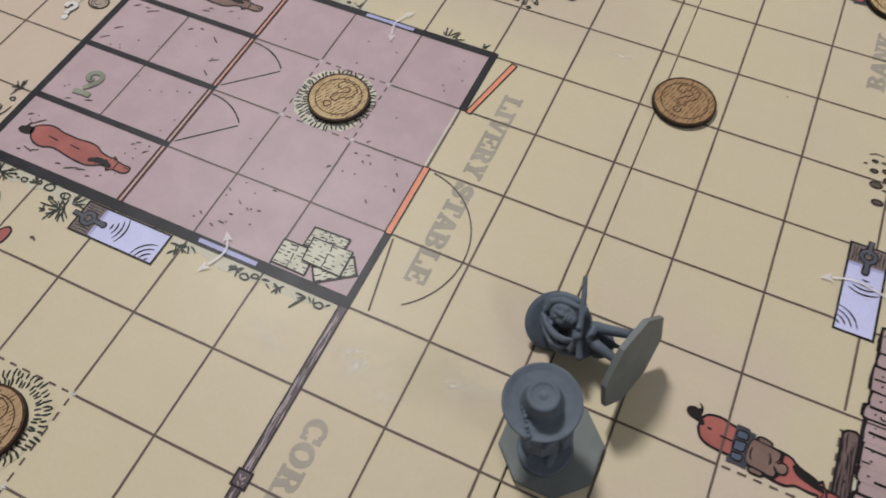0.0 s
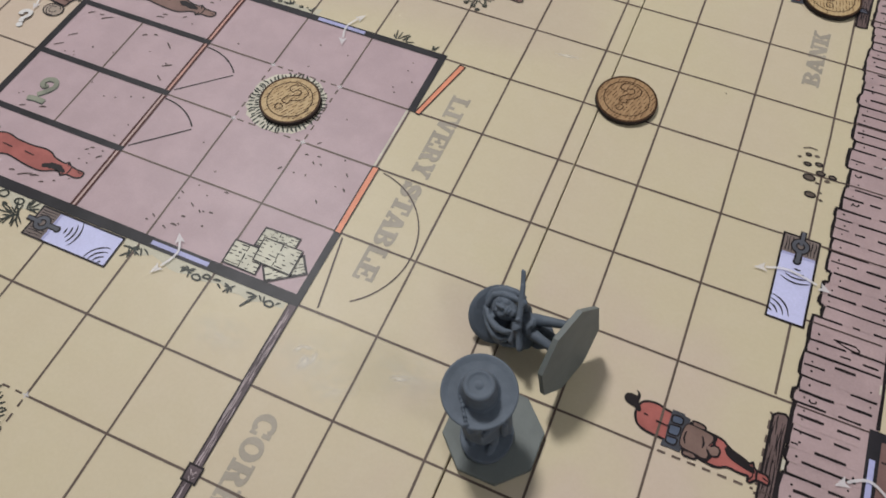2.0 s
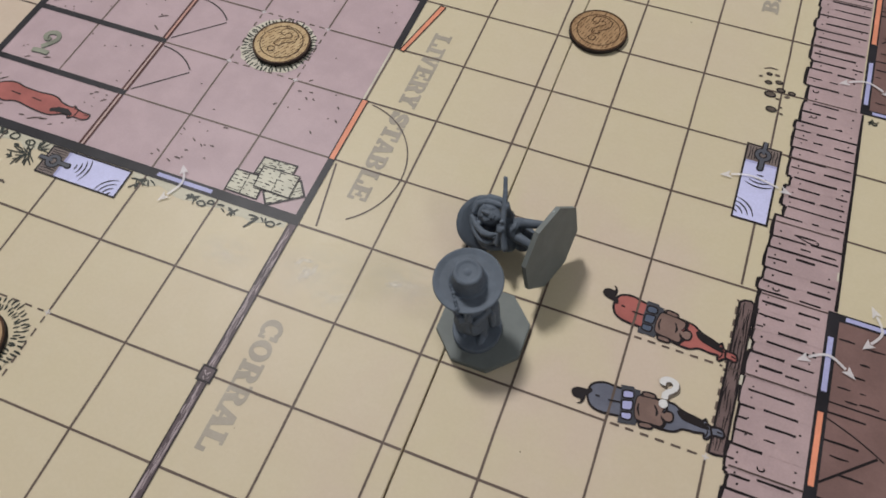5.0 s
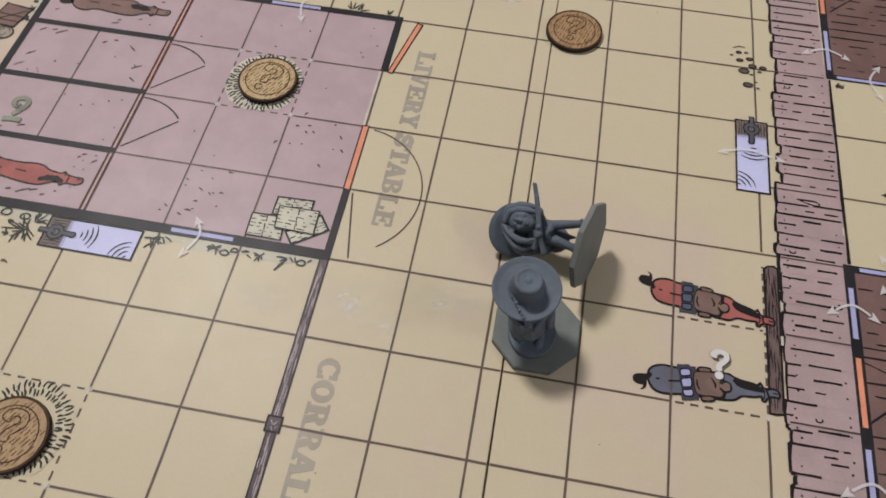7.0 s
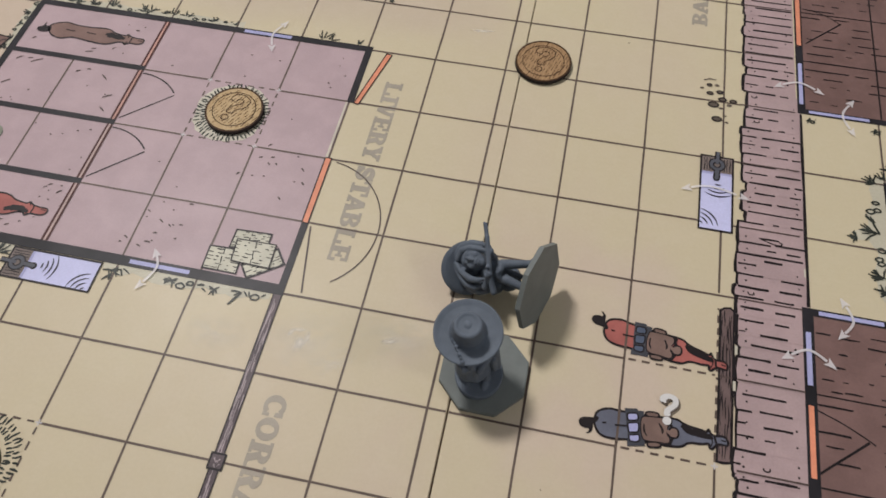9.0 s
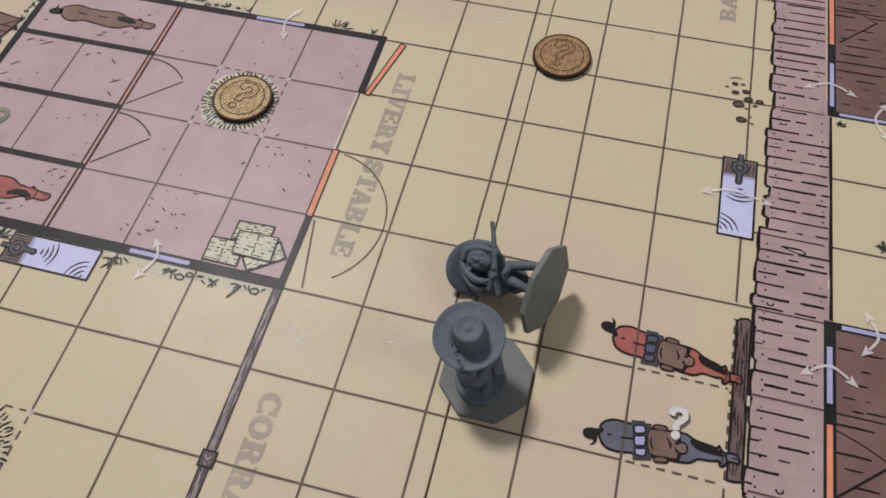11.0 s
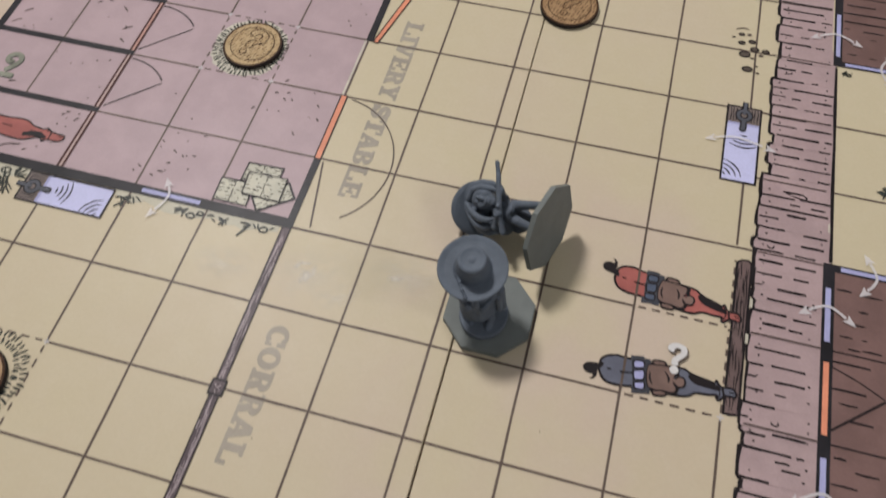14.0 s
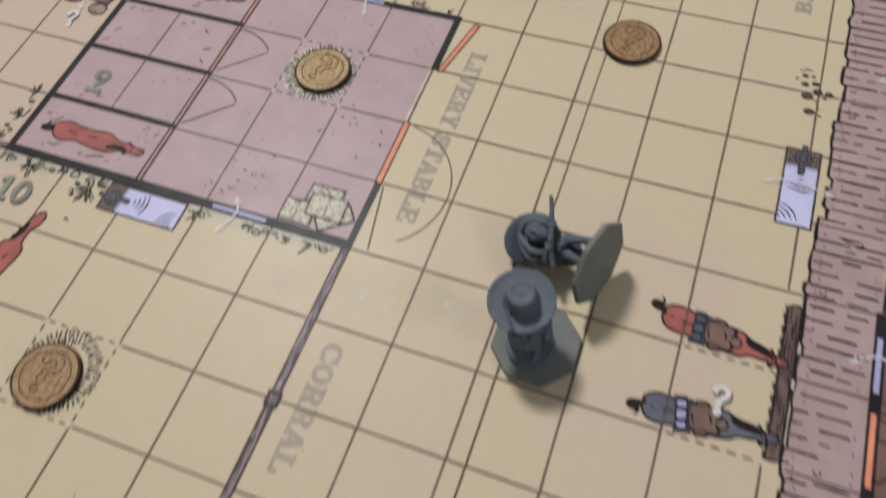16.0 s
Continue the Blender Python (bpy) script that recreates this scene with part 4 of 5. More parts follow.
CURL = [(-.01, .10), (-.035, .05), (-.10, .09), (-.085, .17), (.0, .21), (.085, .185), (.115, .10), (.07, -.0), (-.03, -.12)]
two = tagged(new("printed_number"), "grey-green printed number 2 in a stall")
two.parent = board
for k, mat, dx, dy in ((3, SHADE, .014, -.018), (4.5, NUMBER, 0, 0)):
    for pts, w in ((curve(CURL, False, 4), .068), ([(-.13, -.215), (.0, -.195), (.155, -.20)], .072)):
        Flat(k).stroke([(-4.53 + .88 * x + dx, 1.44 + .88 * y + dy) for x, y in pts], w, shake=.06).make("digit", mat, two)
query(4.512, -0.497, 4, .88, 15, "white printed question mark over a shape")
query(-5.65, 2.40, 24, .88, 9, "white printed question mark beside the stable")


# ---- pale double arrows over windows ----
def arrows(a, m, b, name_label):
    bow = curve([a, m, b], False, 6)
    art = Flat(15).stroke(bow[2:-2], .030, shake=.05)
    for tip, prev in ((bow[0], bow[3]), (bow[-1], bow[-4])):
        t, d = Vector(tip), (Vector(tip) - Vector(prev)).normalized()
        s = Vector((-d.y, d.x))
        art.poly([tuple(t + d * .05), tuple(t - d * .09 + s * .056), tuple(t - d * .06), tuple(t - d * .09 - s * .056)])
    return art.make("double_arrow_print", PALE, board, name_label)


for pts in (((-1.62, .22), (-1.52, .02), (-1.64, -.27)), ((-1.30, 4.27), (-1.42, 4.02), (-1.34, 3.72)), ((5.72, .36), (5.98, .50), (6.23, .35)),
            ((6.37, 1.20), (6.48, .95), (6.33, .73)), ((5.70, -1.66), (5.99, -1.5), (6.20, -1.66)), ((5.70, 4.43), (5.99, 4.55), (6.28, 4.41)),
            ((6.68, 4.32), (6.54, 4.06), (6.66, 3.76)), ((4.54, 2.44), (4.86, 2.53), (5.29, 2.43)), ((-5.76, 2.92), (-5.68, 2.78), (-5.64, 2.62))):
    arrows(*pts, "pale printed double arrow across an opening")

# ---- boardwalk of planks ----
random.seed(60)
walkway = Flat(1).rect(5.30, -1.97, 5.93, 1.0).rect(5.32, 1.0, 6.0, 4.05).rect(5.32, 4.05, 5.95, 12.0).make("boardwalk_drawing", DUSTY, board, "dusty mauve printed plank boardwalk")
# planks: lower edge and west end of each
PLANKS = [(-1.95, 5.20), (-1.65, 5.24), (-1.54, 5.20), (-1.22, 5.225), (-1.08, 5.19), (-1.02, 5.177), (-.77, 5.21), (-.33, 5.198), (-.02, 5.197), (.27, 5.23), (.40, 5.203), (.55, 5.20), (.80, 5.19),
          (1.04, 5.158), (1.18, 5.199), (1.345, 5.18), (1.62, 5.20), (1.79, 5.20), (2.09, 5.287), (2.25, 5.239), (2.39, 5.243), (2.555, 5.296), (2.70, 5.245), (2.975, 5.245), (3.165, 5.23),
          (3.48, 5.224), (3.61, 5.271), (3.95, 5.30), (4.26, 5.248), (4.575, 5.288), (4.74, 5.25), (5.0, 5.25), (5.19, 5.257), (5.365, 5.234), (5.54, 5.265), (5.80, 5.25)]
while PLANKS[-1][0] < 9.5:
    PLANKS.append((PLANKS[-1][0] + random.choice((.15, .16, .30)), 5.25 + random.uniform(-.03, .03)))
for (y, left), (top, upper) in zip(PLANKS, PLANKS[1:]):
    right = 5.925 if y < 1.0 else (6.0 if y < 4.03 else 5.945)
    Flat(3).poly([(left, y), (right, y), (right, top - .004), (left + random.uniform(-.008, .008), top - .004)]).make("plank", DUSTY, walkway)
    edge = Flat(4.4)
    if random.random() < .86 or y < 1.0:
        edge.stroke([(left, y + .01), (left - .004, (y + top) / 2), (left + .006, top)], .036, shake=.4)
        edge.stroke([(left, top), ((left + upper) / 2, top + .004), (upper, top)], .030)
    for v in (.3, .7) if top - y > .2 else (.5,):
        for u, odds in ((left + .11, .9), (right - .10, .6)):
            if random.random() < odds:
                edge.disc(u + random.uniform(-.015, .015), y + v * (top - y), random.uniform(.010, .015), n=6)
    edge.make("plank_grain", BLACK, walkway)


def plank_lines(rows):
    """Pen lines along the planks: (from x, to x, y), thinning out to the east."""
    art = Flat(4)
    for x0, x1, y in rows:
        w = .022 if x1 - x0 < .2 else .027
        art.stroke([(x0, y + random.uniform(-.004, .004)), (x0 + (x1 - x0) * .3, y), (x0 + (x1 - x0) * .7, y + random.uniform(-.004, .004)), (x1, y)], w * random.uniform(.85, 1.1), shake=.22)
    art.make("plank_grain", BLACK, walkway)


plank_lines(((5.25, 5.9, -1.946), (5.23, 5.88, -1.809), (5.22, 5.74, -1.671), (5.21, 5.50, -1.526), (5.60, 5.78, -1.372), (5.54, 5.68, -1.307), (5.21, 5.69, -1.224), (5.74, 5.81, -1.224), (5.25, 5.44, -1.079),
             (5.50, 5.82, -1.045), (5.18, 5.26, -.92), (5.17, 5.51, -.772), (5.50, 5.61, -.627), (5.21, 5.39, -.617), (5.49, 5.79, -.49), (5.20, 5.31, -.479), (5.45, 5.79, -.326), (5.20, 5.37, -.343), (5.27, 5.73, -.157),
             (5.60, 5.74, .117), (5.33, 5.57, .137), (5.64, 5.87, .252), (5.21, 5.57, .276), (5.36, 5.87, .436), (5.46, 5.76, .577), (5.23, 5.30, .596)))
plank_lines(((5.62, 5.78, .742), (5.23, 5.50, .739), (5.63, 5.85, .893), (5.24, 5.50, .903), (5.62, 5.84, 1.041), (5.18, 5.50, 1.038), (5.68, 5.93, 1.179), (5.21, 5.56, 1.171), (5.70, 5.96, 1.327), (5.19, 5.50, 1.345),
             (5.51, 5.72, 1.56), (5.21, 5.42, 1.486), (5.18, 5.96, 1.630), (5.54, 5.65, 1.712), (5.77, 5.93, 1.706), (5.64, 5.98, 1.808), (5.21, 5.59, 1.794), (5.45, 5.69, 1.879), (5.19, 5.51, 2.088), (5.62, 5.69, 2.099),
             (5.83, 5.97, 2.107), (5.32, 5.97, 2.252), (5.67, 5.94, 2.404), (5.31, 5.61, 2.398), (5.40, 5.65, 2.546), (5.83, 5.96, 2.557), (5.33, 5.83, 2.703), (5.89, 5.98, 2.713)))
plank_lines(((5.28, 5.56, 2.852), (5.66, 5.97, 2.862), (5.22, 5.67, 2.99), (5.80, 5.96, 3.002), (5.64, 5.82, 3.164), (5.87, 5.98, 3.158), (5.22, 5.55, 3.17), (5.73, 5.96, 3.312), (5.48, 5.59, 3.313), (5.23, 5.41, 3.327),
             (5.50, 6.0, 3.463), (5.23, 5.43, 3.461), (5.71, 5.79, 3.622), (5.22, 5.62, 3.609), (5.58, 5.71, 3.798), (5.28, 5.51, 3.796), (5.39, 5.71, 3.954), (5.74, 5.85, 4.247), (5.28, 5.68, 4.257), (5.55, 5.65, 4.401),
             (5.28, 5.45, 4.405), (5.63, 5.85, 4.564), (5.27, 5.56, 4.577), (5.80, 5.93, 4.728), (5.29, 5.72, 4.718), (5.30, 5.83, 4.873), (5.28, 5.93, 5.023)))
plank_lines(((5.31, 5.73, 5.19), (5.27, 5.93, 5.335), (5.38, 5.93, 5.484), (5.28, 5.92, 5.65), (5.46, 5.93, 5.804), (5.41, 5.93, 5.963), *((5.27 + random.uniform(0, .12), random.choice((5.7, 5.88, 5.93)), 6.12 + .155 * i) for i in range(22))))
Flat(5).stroke([(6.0, 1.05), (6.004, 1.4), (5.998, 2.0), (6.004, 2.7), (6.0, 3.3), (6.004, 3.98)], .034, shake=.3).make("boardwalk_edge", BLACK, walkway)
for x0, y0, x1, y1 in ((5.185, .29, 5.215, .395), (5.170, -.14, 5.20, -.03), (5.965, 1.44, 5.985, 1.55)):
    Flat(4.8).rect(x0, y0, x1, y1).make("plank_gap", CREAM, walkway, "pale gap between printed planks")
for j in range(-1, 9):
    Flat(6).stroke([(5.22, j), (5.93, j)], .018).make("grid_line", THIN, walkway)
knots = Flat(4.6)
for x, y in ((5.36, 1.10), (5.40, 4.18), (5.52, -.93), (5.43, 3.74)):
    knots.stroke(arc(x, y, .034, 150, 400, 9, .022), .016)
knots.stroke(curve([(5.48, 1.87), (5.60, 1.83), (5.70, 1.82), (5.72, 1.85), (5.69, 1.86)], False, 4), .016).stroke(curve([(5.42, -1.73), (5.48, -1.76), (5.56, -1.74)], False, 4), .015)
knots.make("plank_grain", BLACK, walkway)


# ---- hitching rails ----
def hitching_rail(y0, y1):
    edge = [(5.020, y0), (5.085, y0 - .004), (5.166, y0 + .012), (5.170, (y0 + y1) / 2), (5.174, y1 - .035), (5.135, y1), (5.064, y1 - .012), (5.020, y1 - .05), (5.024, (y0 + y1) / 2)]
    ob = Flat(3.1).poly(edge).make("hitching_rail", RAILWOOD, board, "dark brown printed hitching rail beside boardwalk")
    grain = Flat(3.4)
    for u in (5.048, 5.072, 5.098, 5.124, 5.148):
        v = y0 + random.uniform(0, .15)
        while v < y1 - .15:
            s = random.uniform(.18, .5)
            e = min(v + s, y1 - .03)
            grain.stroke(curve([(u, v), (u + random.uniform(-.014, .014), v + (e - v) * .35), (u + random.uniform(-.014, .014), v + (e - v) * .7), (u, e)], False, 3), .0125, taper=True, shake=.4)
            v = e + random.uniform(.03, .20)
    for v in (.22, .60, .71):
        grain.disc(5.10 + .03 * math.sin(9 * v), y0 + v * (y1 - y0), .012, .016, 0, 8)
    grain.make("grain", BLACK, ob)
    Flat(3.7).stroke(edge, .026, True).make("outline", BLACK, ob)


hitching_rail(-0.945, 0.855)
Flat(3.8).stroke([(5.03, 0), (5.165, 0)], .020).make("grid_line", THIN, board)
hitching_rail(6.80, 7.7)


# ---- houses on the far side of the boardwalk ----
def floor_marks(x0, y0, x1, y1, step, parent, seed):
    """Broken plank lines in rows, one joint here and there."""
    random.seed(seed)
    art = Flat(3)
    y = y0
    while y < y1:
        u = x0 + random.uniform(0, .25)
        while u < x1:
            s = random.choice((.05, .10, .18, .30))
            art.stroke([(u, y), (u + s / 2, y + random.uniform(-.005, .005)), (min(u + s, x1), y)], random.choice((.012, .017, .021)), shake=.3)
            u += s + random.uniform(.08, .40)
        if random.random() < .08:
            u = random.uniform(x0 + .2, x1)
            art.stroke([(u, y), (u, y + step)], .013)
        y += step * random.uniform(.8, 1.2)
    art.make("board_grain", BLACK, parent)


def board_lines(rows, parent):
    """Pen lines along a floor's boards: (from x, to x, y)."""
    art = Flat(3)
    for x0, x1, y in rows:
        art.stroke([(x0, y), ((x0 + x1) / 2, y + random.uniform(-.006, .006)), (x1, y)], .015 if x1 - x0 < .1 else .022, taper=x1 - x0 < .25, shake=.2)
    art.make("board_grain", BLACK, parent)


random.seed(68)
house = Flat(1).rect(6.03, -2.0, 11.0, 1.0).make("house_floor", BROWN, board, "dark brown printed plank floor of a house")
wall_bar(5.925, -2.08, 6.05, 1.04, house)
wall_bar(6.05, .945, 11.0, 1.04, house)
wall_bar(6.05, -2.075, 11.0, -1.965, house)
for y0, y1 in ((.09, .73), (-1.89, -1.15)):
    Flat(5).rect(5.957, y0, 6.014, y1).make("window", PERI, house, "lilac printed window bar")
Flat(5).rect(5.957, -.92, 6.014, -.14).make("door", ORANGE, house, "orange printed house door")
Flat(5).rect(6.11, .968, 6.82, 1.018).make("window", PERI, house, "lilac printed window bar")
board_lines(((6.07, 6.23, .739), (6.31, 6.54, .725), (6.30, 6.40, .518), (6.23, 6.37, .355), (6.11, 6.24, .19), (6.33, 6.39, .194), (6.20, 6.32, .061), (6.34, 6.53, .072), (6.04, 6.42, -.114), (6.04, 6.38, -.412), (6.12, 6.30, -.552),
             (6.20, 6.45, -.72), (6.08, 6.20, -1.12), (6.28, 6.50, -1.22), (6.06, 6.30, -1.38), (6.20, 6.42, -1.55), (6.07, 6.22, -1.72), (6.10, 6.28, -1.86)), house)
floor_marks(6.60, -1.9, 8.6, .9, .14, house, 61)
lines = Flat(2)
for j in (0, -1):
    lines.stroke([(6.05, j), (9.0, j)], .020)
lines.stroke([(7, -1.95), (7, .95)], .020)
lines.stroke(curve([(6.04, -.177), (6.29, -.272), (6.52, -.388), (6.62, -.45)], False, 5), .016).stroke([(6.05, -.855), (6.56, -.43)], .026)
lines.make("floor_print", BLACK, house)
bar([(6.86, .42), (7.3, .42), (7.3, .88), (6.86, .88)], RED, house, "cupboard_print", "dark red printed furniture outline")
random.seed(62)
pad = Flat(1.2).poly([(6.16, -2.0), (8.0, -2.0), (7.9, -2.22), (7.2, -2.26), (6.7, -2.22), (6.45, -2.27), (6.26, -2.24), (6.18, -2.14)]).make("grass_wash", SAGE, house)
chips = Flat(4)
for x, y, r in ((6.296, -2.112, .062), (6.378, -2.191, .048), (6.474, -2.123, .052), (6.62, -2.14, .04)):
    pebble(chips, x, y, r)
chips.disc(6.315, -2.204, .02, .016, 0, 8)
tuft(chips, 6.8, -2.12, .14, 7, -90, 80)
chips.make("grass_drawing", LEAF, house, "drawn dark pebbles below a printed house")

bank = Flat(1).rect(6.03, 4.05, 11.0, 12.0).make("bank_floor", BANKBROWN, board, "dark brown printed plank floor of the bank")
wall_bar(5.965, 4.0, 6.07, 12.0, bank)
wall_bar(6.07, 4.0, 11.0, 4.092, bank)
Flat(5).rect(5.993, 4.17, 6.045, 4.94).make("window", PERI, bank, "lilac printed window bar")
Flat(5).rect(5.990, 5.30, 6.050, 6.35).make("door", ORANGE, bank, "orange printed bank door")
Flat(5).rect(6.11, 4.026, 6.89, 4.072).make("window", PERI, bank, "lilac printed window bar")
board_lines(((6.13, 6.25, 4.25), (6.40, 6.50, 4.23), (6.61, 6.82, 4.37), (6.41, 6.49, 4.56), (6.63, 6.67, 4.55), (6.92, 7.27, 4.54), (6.09, 6.16, 4.70), (6.33, 6.58, 4.69), (6.96, 7.30, 4.70), (6.09, 6.68, 4.84), (6.75, 6.94, 4.83),
             (6.14, 7.0, 5.0), (7.04, 7.44, 5.01), (6.12, 6.49, 5.16), (6.66, 6.74, 5.19), (6.21, 6.66, 5.32), (6.78, 6.91, 5.31), (7.01, 7.48, 5.31)), bank)
board_lines(((6.84, 7.12, 5.44), (6.13, 6.23, 5.46), (6.36, 6.49, 5.48), (6.69, 6.74, 5.47), (6.77, 7.03, 5.61), (6.20, 6.36, 5.64), (6.42, 6.58, 5.65), (6.78, 7.01, 5.77), (6.06, 6.33, 5.90), (6.54, 6.75, 5.93), (6.16, 6.54, 6.065)), bank)
floor_marks(7.5, 4.15, 8.6, 6.1, .15, bank, 67)
floor_marks(6.12, 6.2, 8.6, 8.5, .15, bank, 63)
lines = Flat(2)
for j in (5, 6, 7):
    lines.stroke([(6.07, j), (9.0, j)], .020)
lines.stroke([(7.05, 4.1), (7.07, 9)], .022).stroke([(6.12, 5.36), (6.63, 5.86)], .022).stroke(arc(6.08, 5.36, .72, 90, 42, 8), .014)
lines.make("floor_print", BLACK, bank)
random.seed(64)
sprouts = Flat(4)
for x, y in ((6.10, 3.91), (6.93, 3.88)):
    tuft(sprouts, x, y, .07, 5, -60, 120, .02)
    pebble(sprouts, x + .05, y - .03, .030)
    sprouts.disc(x + .02, y + .03, .014, .010, 0, 7).disc(x + .09, y + .01, .012, .009, 0, 7)
sprouts.make("grass_drawing", LEAF, bank, "drawn dark sprouts below the bank wall")

shed = Flat(1).rect(7.05, 1.3, 11.0, 3.0).make("shed_floor", UMBER, board, "brown printed floor of a third house")
wall_bar(6.98, 1.25, 7.11, 3.03, shed)
wall_bar(7.11, 2.93, 11.0, 3.03, shed)
wall_bar(7.11, 1.25, 11.0, 1.35, shed)
random.seed(65)
Flat(1.3).poly([(7.0, 1.25), (7.0, 3.06), (6.86, 3.08), (6.80, 2.9), (6.84, 2.7), (6.74, 2.5), (6.76, 2.35), (6.56, 2.20), (6.58, 2.10), (6.74, 2.12), (6.84, 1.95), (6.78, 1.7), (6.80, 1.4), (6.88, 1.25)]).make("grass_wash", SAGE, shed)
verge = Flat(4)
for x, y, r, n, a, fan in ((6.86, 3.0, .16, 8, 140, 70), (6.84, 2.24, .22, 10, 160, 60), (6.60, 2.14, .10, 7, 180, 90), (6.82, 2.40, .13, 4, 120, 40), (6.85, 1.60, .18, 9, 150, 60), (6.88, 1.40, .14, 7, 160, 70), (7.10, 3.24, .16, 9, 100, 80)):
    tuft(verge, x, y, r, n, a, fan, .026)
for x, y, r in ((6.86, 2.69, .038), (6.79, 2.55, .045), (6.87, 2.58, .040), (6.88, 1.99, .045), (6.84, 1.86, .042), (6.86, 1.80, .040)):
    pebble(verge, x, y, r)
verge.make("grass_drawing", LEAF, shed, "drawn dark grass tufts and pebbles beside a printed wall")
growth(6.9, 3.04, 8.2, 3.04, 6, 90, shed, 66)

# ---- loose stones and scraps ----
TUFTS_SOUTH = ((0.50, -4.60, 80), (0.56, -4.62, 60), (.36, -4.60, 130), (0.34, -4.55, 70))
random.seed(70)
stones = Flat(4)
for x, y, r in ((4.70, 4.21, .022), (4.80, 4.28, .026), (4.90, 4.29, .028), (4.81, 4.13, .034), (4.94, 4.17, .034), (4.98, 4.04, .042), (5.12, 4.03, .036),
                (4.86, 3.93, .058), (5.07, 3.95, .030), (4.96, 3.88, .022), (4.91, 3.68, .052), (5.02, 3.75, .018), (5.04, 3.64, .022)):
    stones.disc(x, y, r * 1.2, r * .78, random.uniform(-.3, .3), 9)
stones.stroke([(4.72, 4.36), (4.80, 4.40), (4.89, 4.39)], .022, taper=True)
stones.make("stones_drawing", STONE, board, "small drawn brown stones on the street")
rim = Flat(5)
for x, y, r in ((4.86, 3.93, .058), (4.98, 4.04, .042), (5.12, 4.03, .036), (4.91, 3.68, .052), (4.81, 4.13, .034), (4.94, 4.17, .034), (4.80, 4.28, .026)):
    rim.stroke([(x + 1.2 * r * math.cos(a), y + .78 * r * math.sin(a)) for a in (i * math.pi / 5 for i in range(10))], .019, True)
rim.make("stone_ink", BLACK, board)

scrap = Flat(4).stroke([(-.45, 5.52), (.10, 5.48), (.62, 5.45)], .062, shake=.1).make("pole_drawing", UMBER, board, "drawn brown pole lying in grass")
Flat(5).stroke([(-.45, 5.488), (.10, 5.448), (.60, 5.415), (.64, 5.45), (.62, 5.485), (.10, 5.512), (-.45, 5.552)], .016, True).stroke([(.55, 5.42), (.56, 5.485)], .014).make("outline", BLACK, scrap)
tufts = Flat(4)
for x, y, a in ((-.05, 5.28, 250), (.04, 5.22, 280), (.12, 5.30, 300), (-.12, 5.32, 120), (.02, 5.45, 80)):
    tuft(tufts, x, y, .14, 6, a, 80, .015)
for x, y in ((.02, 5.10), (.10, 5.05), (-.1, 5.13), (.17, 5.16)):
    pebble(tufts, x, y, .028)
tufts.make("grass_drawing", LEAF, board, "drawn dark grass round a pole")

barrel = Flat(4).disc(-5.93, 2.90, .23, .18, .3, 20).make("barrel_drawing", UMBER, board, "brown printed barrel beside the stable")
Flat(5).stroke([(-5.93 + .23 * math.cos(a), 2.90 + .18 * math.sin(a)) for a in (i * math.pi / 10 for i in range(20))], .022, True).stroke(
    [(-5.93 + .17 * math.cos(a), 2.90 + .13 * math.sin(a)) for a in (i * math.pi / 10 for i in range(20))], .014, True).stroke([(-6.05, 2.86), (-5.83, 2.82)], .014).stroke([(-6.07, 2.91), (-5.79, 2.88)], .014).stroke([(-6.02, 2.97), (-5.81, 2.95)], .014).make("outline", BLACK, barrel)
crate = bar([(-5.66, 2.86), (-5.28, 2.82), (-5.18, 3.20), (-5.58, 3.26)], UMBER, board, "crate_drawing", "brown printed crate beside the stable", .024)
Flat(7).stroke([(-5.64, 2.95), (-5.26, 2.92)], .016).stroke([(-5.62, 3.06), (-5.23, 3.02)], .016).stroke([(-5.64, 2.9), (-5.22, 3.16)], .016).make("slat_print", BLACK, crate)
hoop = Flat(5).disc(-5.38, 2.70, .15, .12, .2, 18).make("hoop_drawing", ROPE, board, "round printed hoop beside a crate")
Flat(6).stroke([(-5.38 + .15 * math.cos(a), 2.70 + .12 * math.sin(a)) for a in (i * math.pi / 9 for i in range(18))], .020, True).stroke(
    arc(-5.38, 2.70, .10, 20, 300, 12), .012).stroke(arc(-5.385, 2.705, .06, 80, 350, 10), .012).make("outline", BLACK, hoop)
bits = Flat(4)
for x, y, r in ((-3.62, -.72, .035), (-3.58, -.73, .022), (-1.52, -3.61, .016), (3.65, 4.87, .014), (.55, -2.4, .008), (1.2, -2.9, .009), (3.3, -1.6, .009)):
    bits.disc(x, y, r, r * .6, random.uniform(0, 3), 7)
bits.make("speck_dust", STONE, board)
tuft_south = Flat(4)
for x, y, a in TUFTS_SOUTH:
    tuft(tuft_south, x, y, .12, 6, a, 70)
tuft_south.make("grass_drawing", LEAF, board, "drawn dark grass below the corral fence")


def scuff(x, y, rx, ry, turn, k, film):
    """A soft pale patch on the board's film, small rub and wide cloud alike, strongest in its middle."""
    mesh = bpy.data.meshes.new("scuff")
    mesh.from_pydata([(-1, -1, 0), (1, -1, 0), (1, 1, 0), (-1, 1, 0)], [], [(0, 1, 2, 3)])
    mesh.materials.append(film)
    ob = new("scuff", mesh)
    ob.parent, ob.matrix_basis = board, pose(x * U, y * U, deck(k), 0, 0, turn) @ Matrix.Diagonal((rx * U, ry * U, 1, 1))
    return tagged(ob, "pale scuff or cloud on the board's film", kind="stuff")


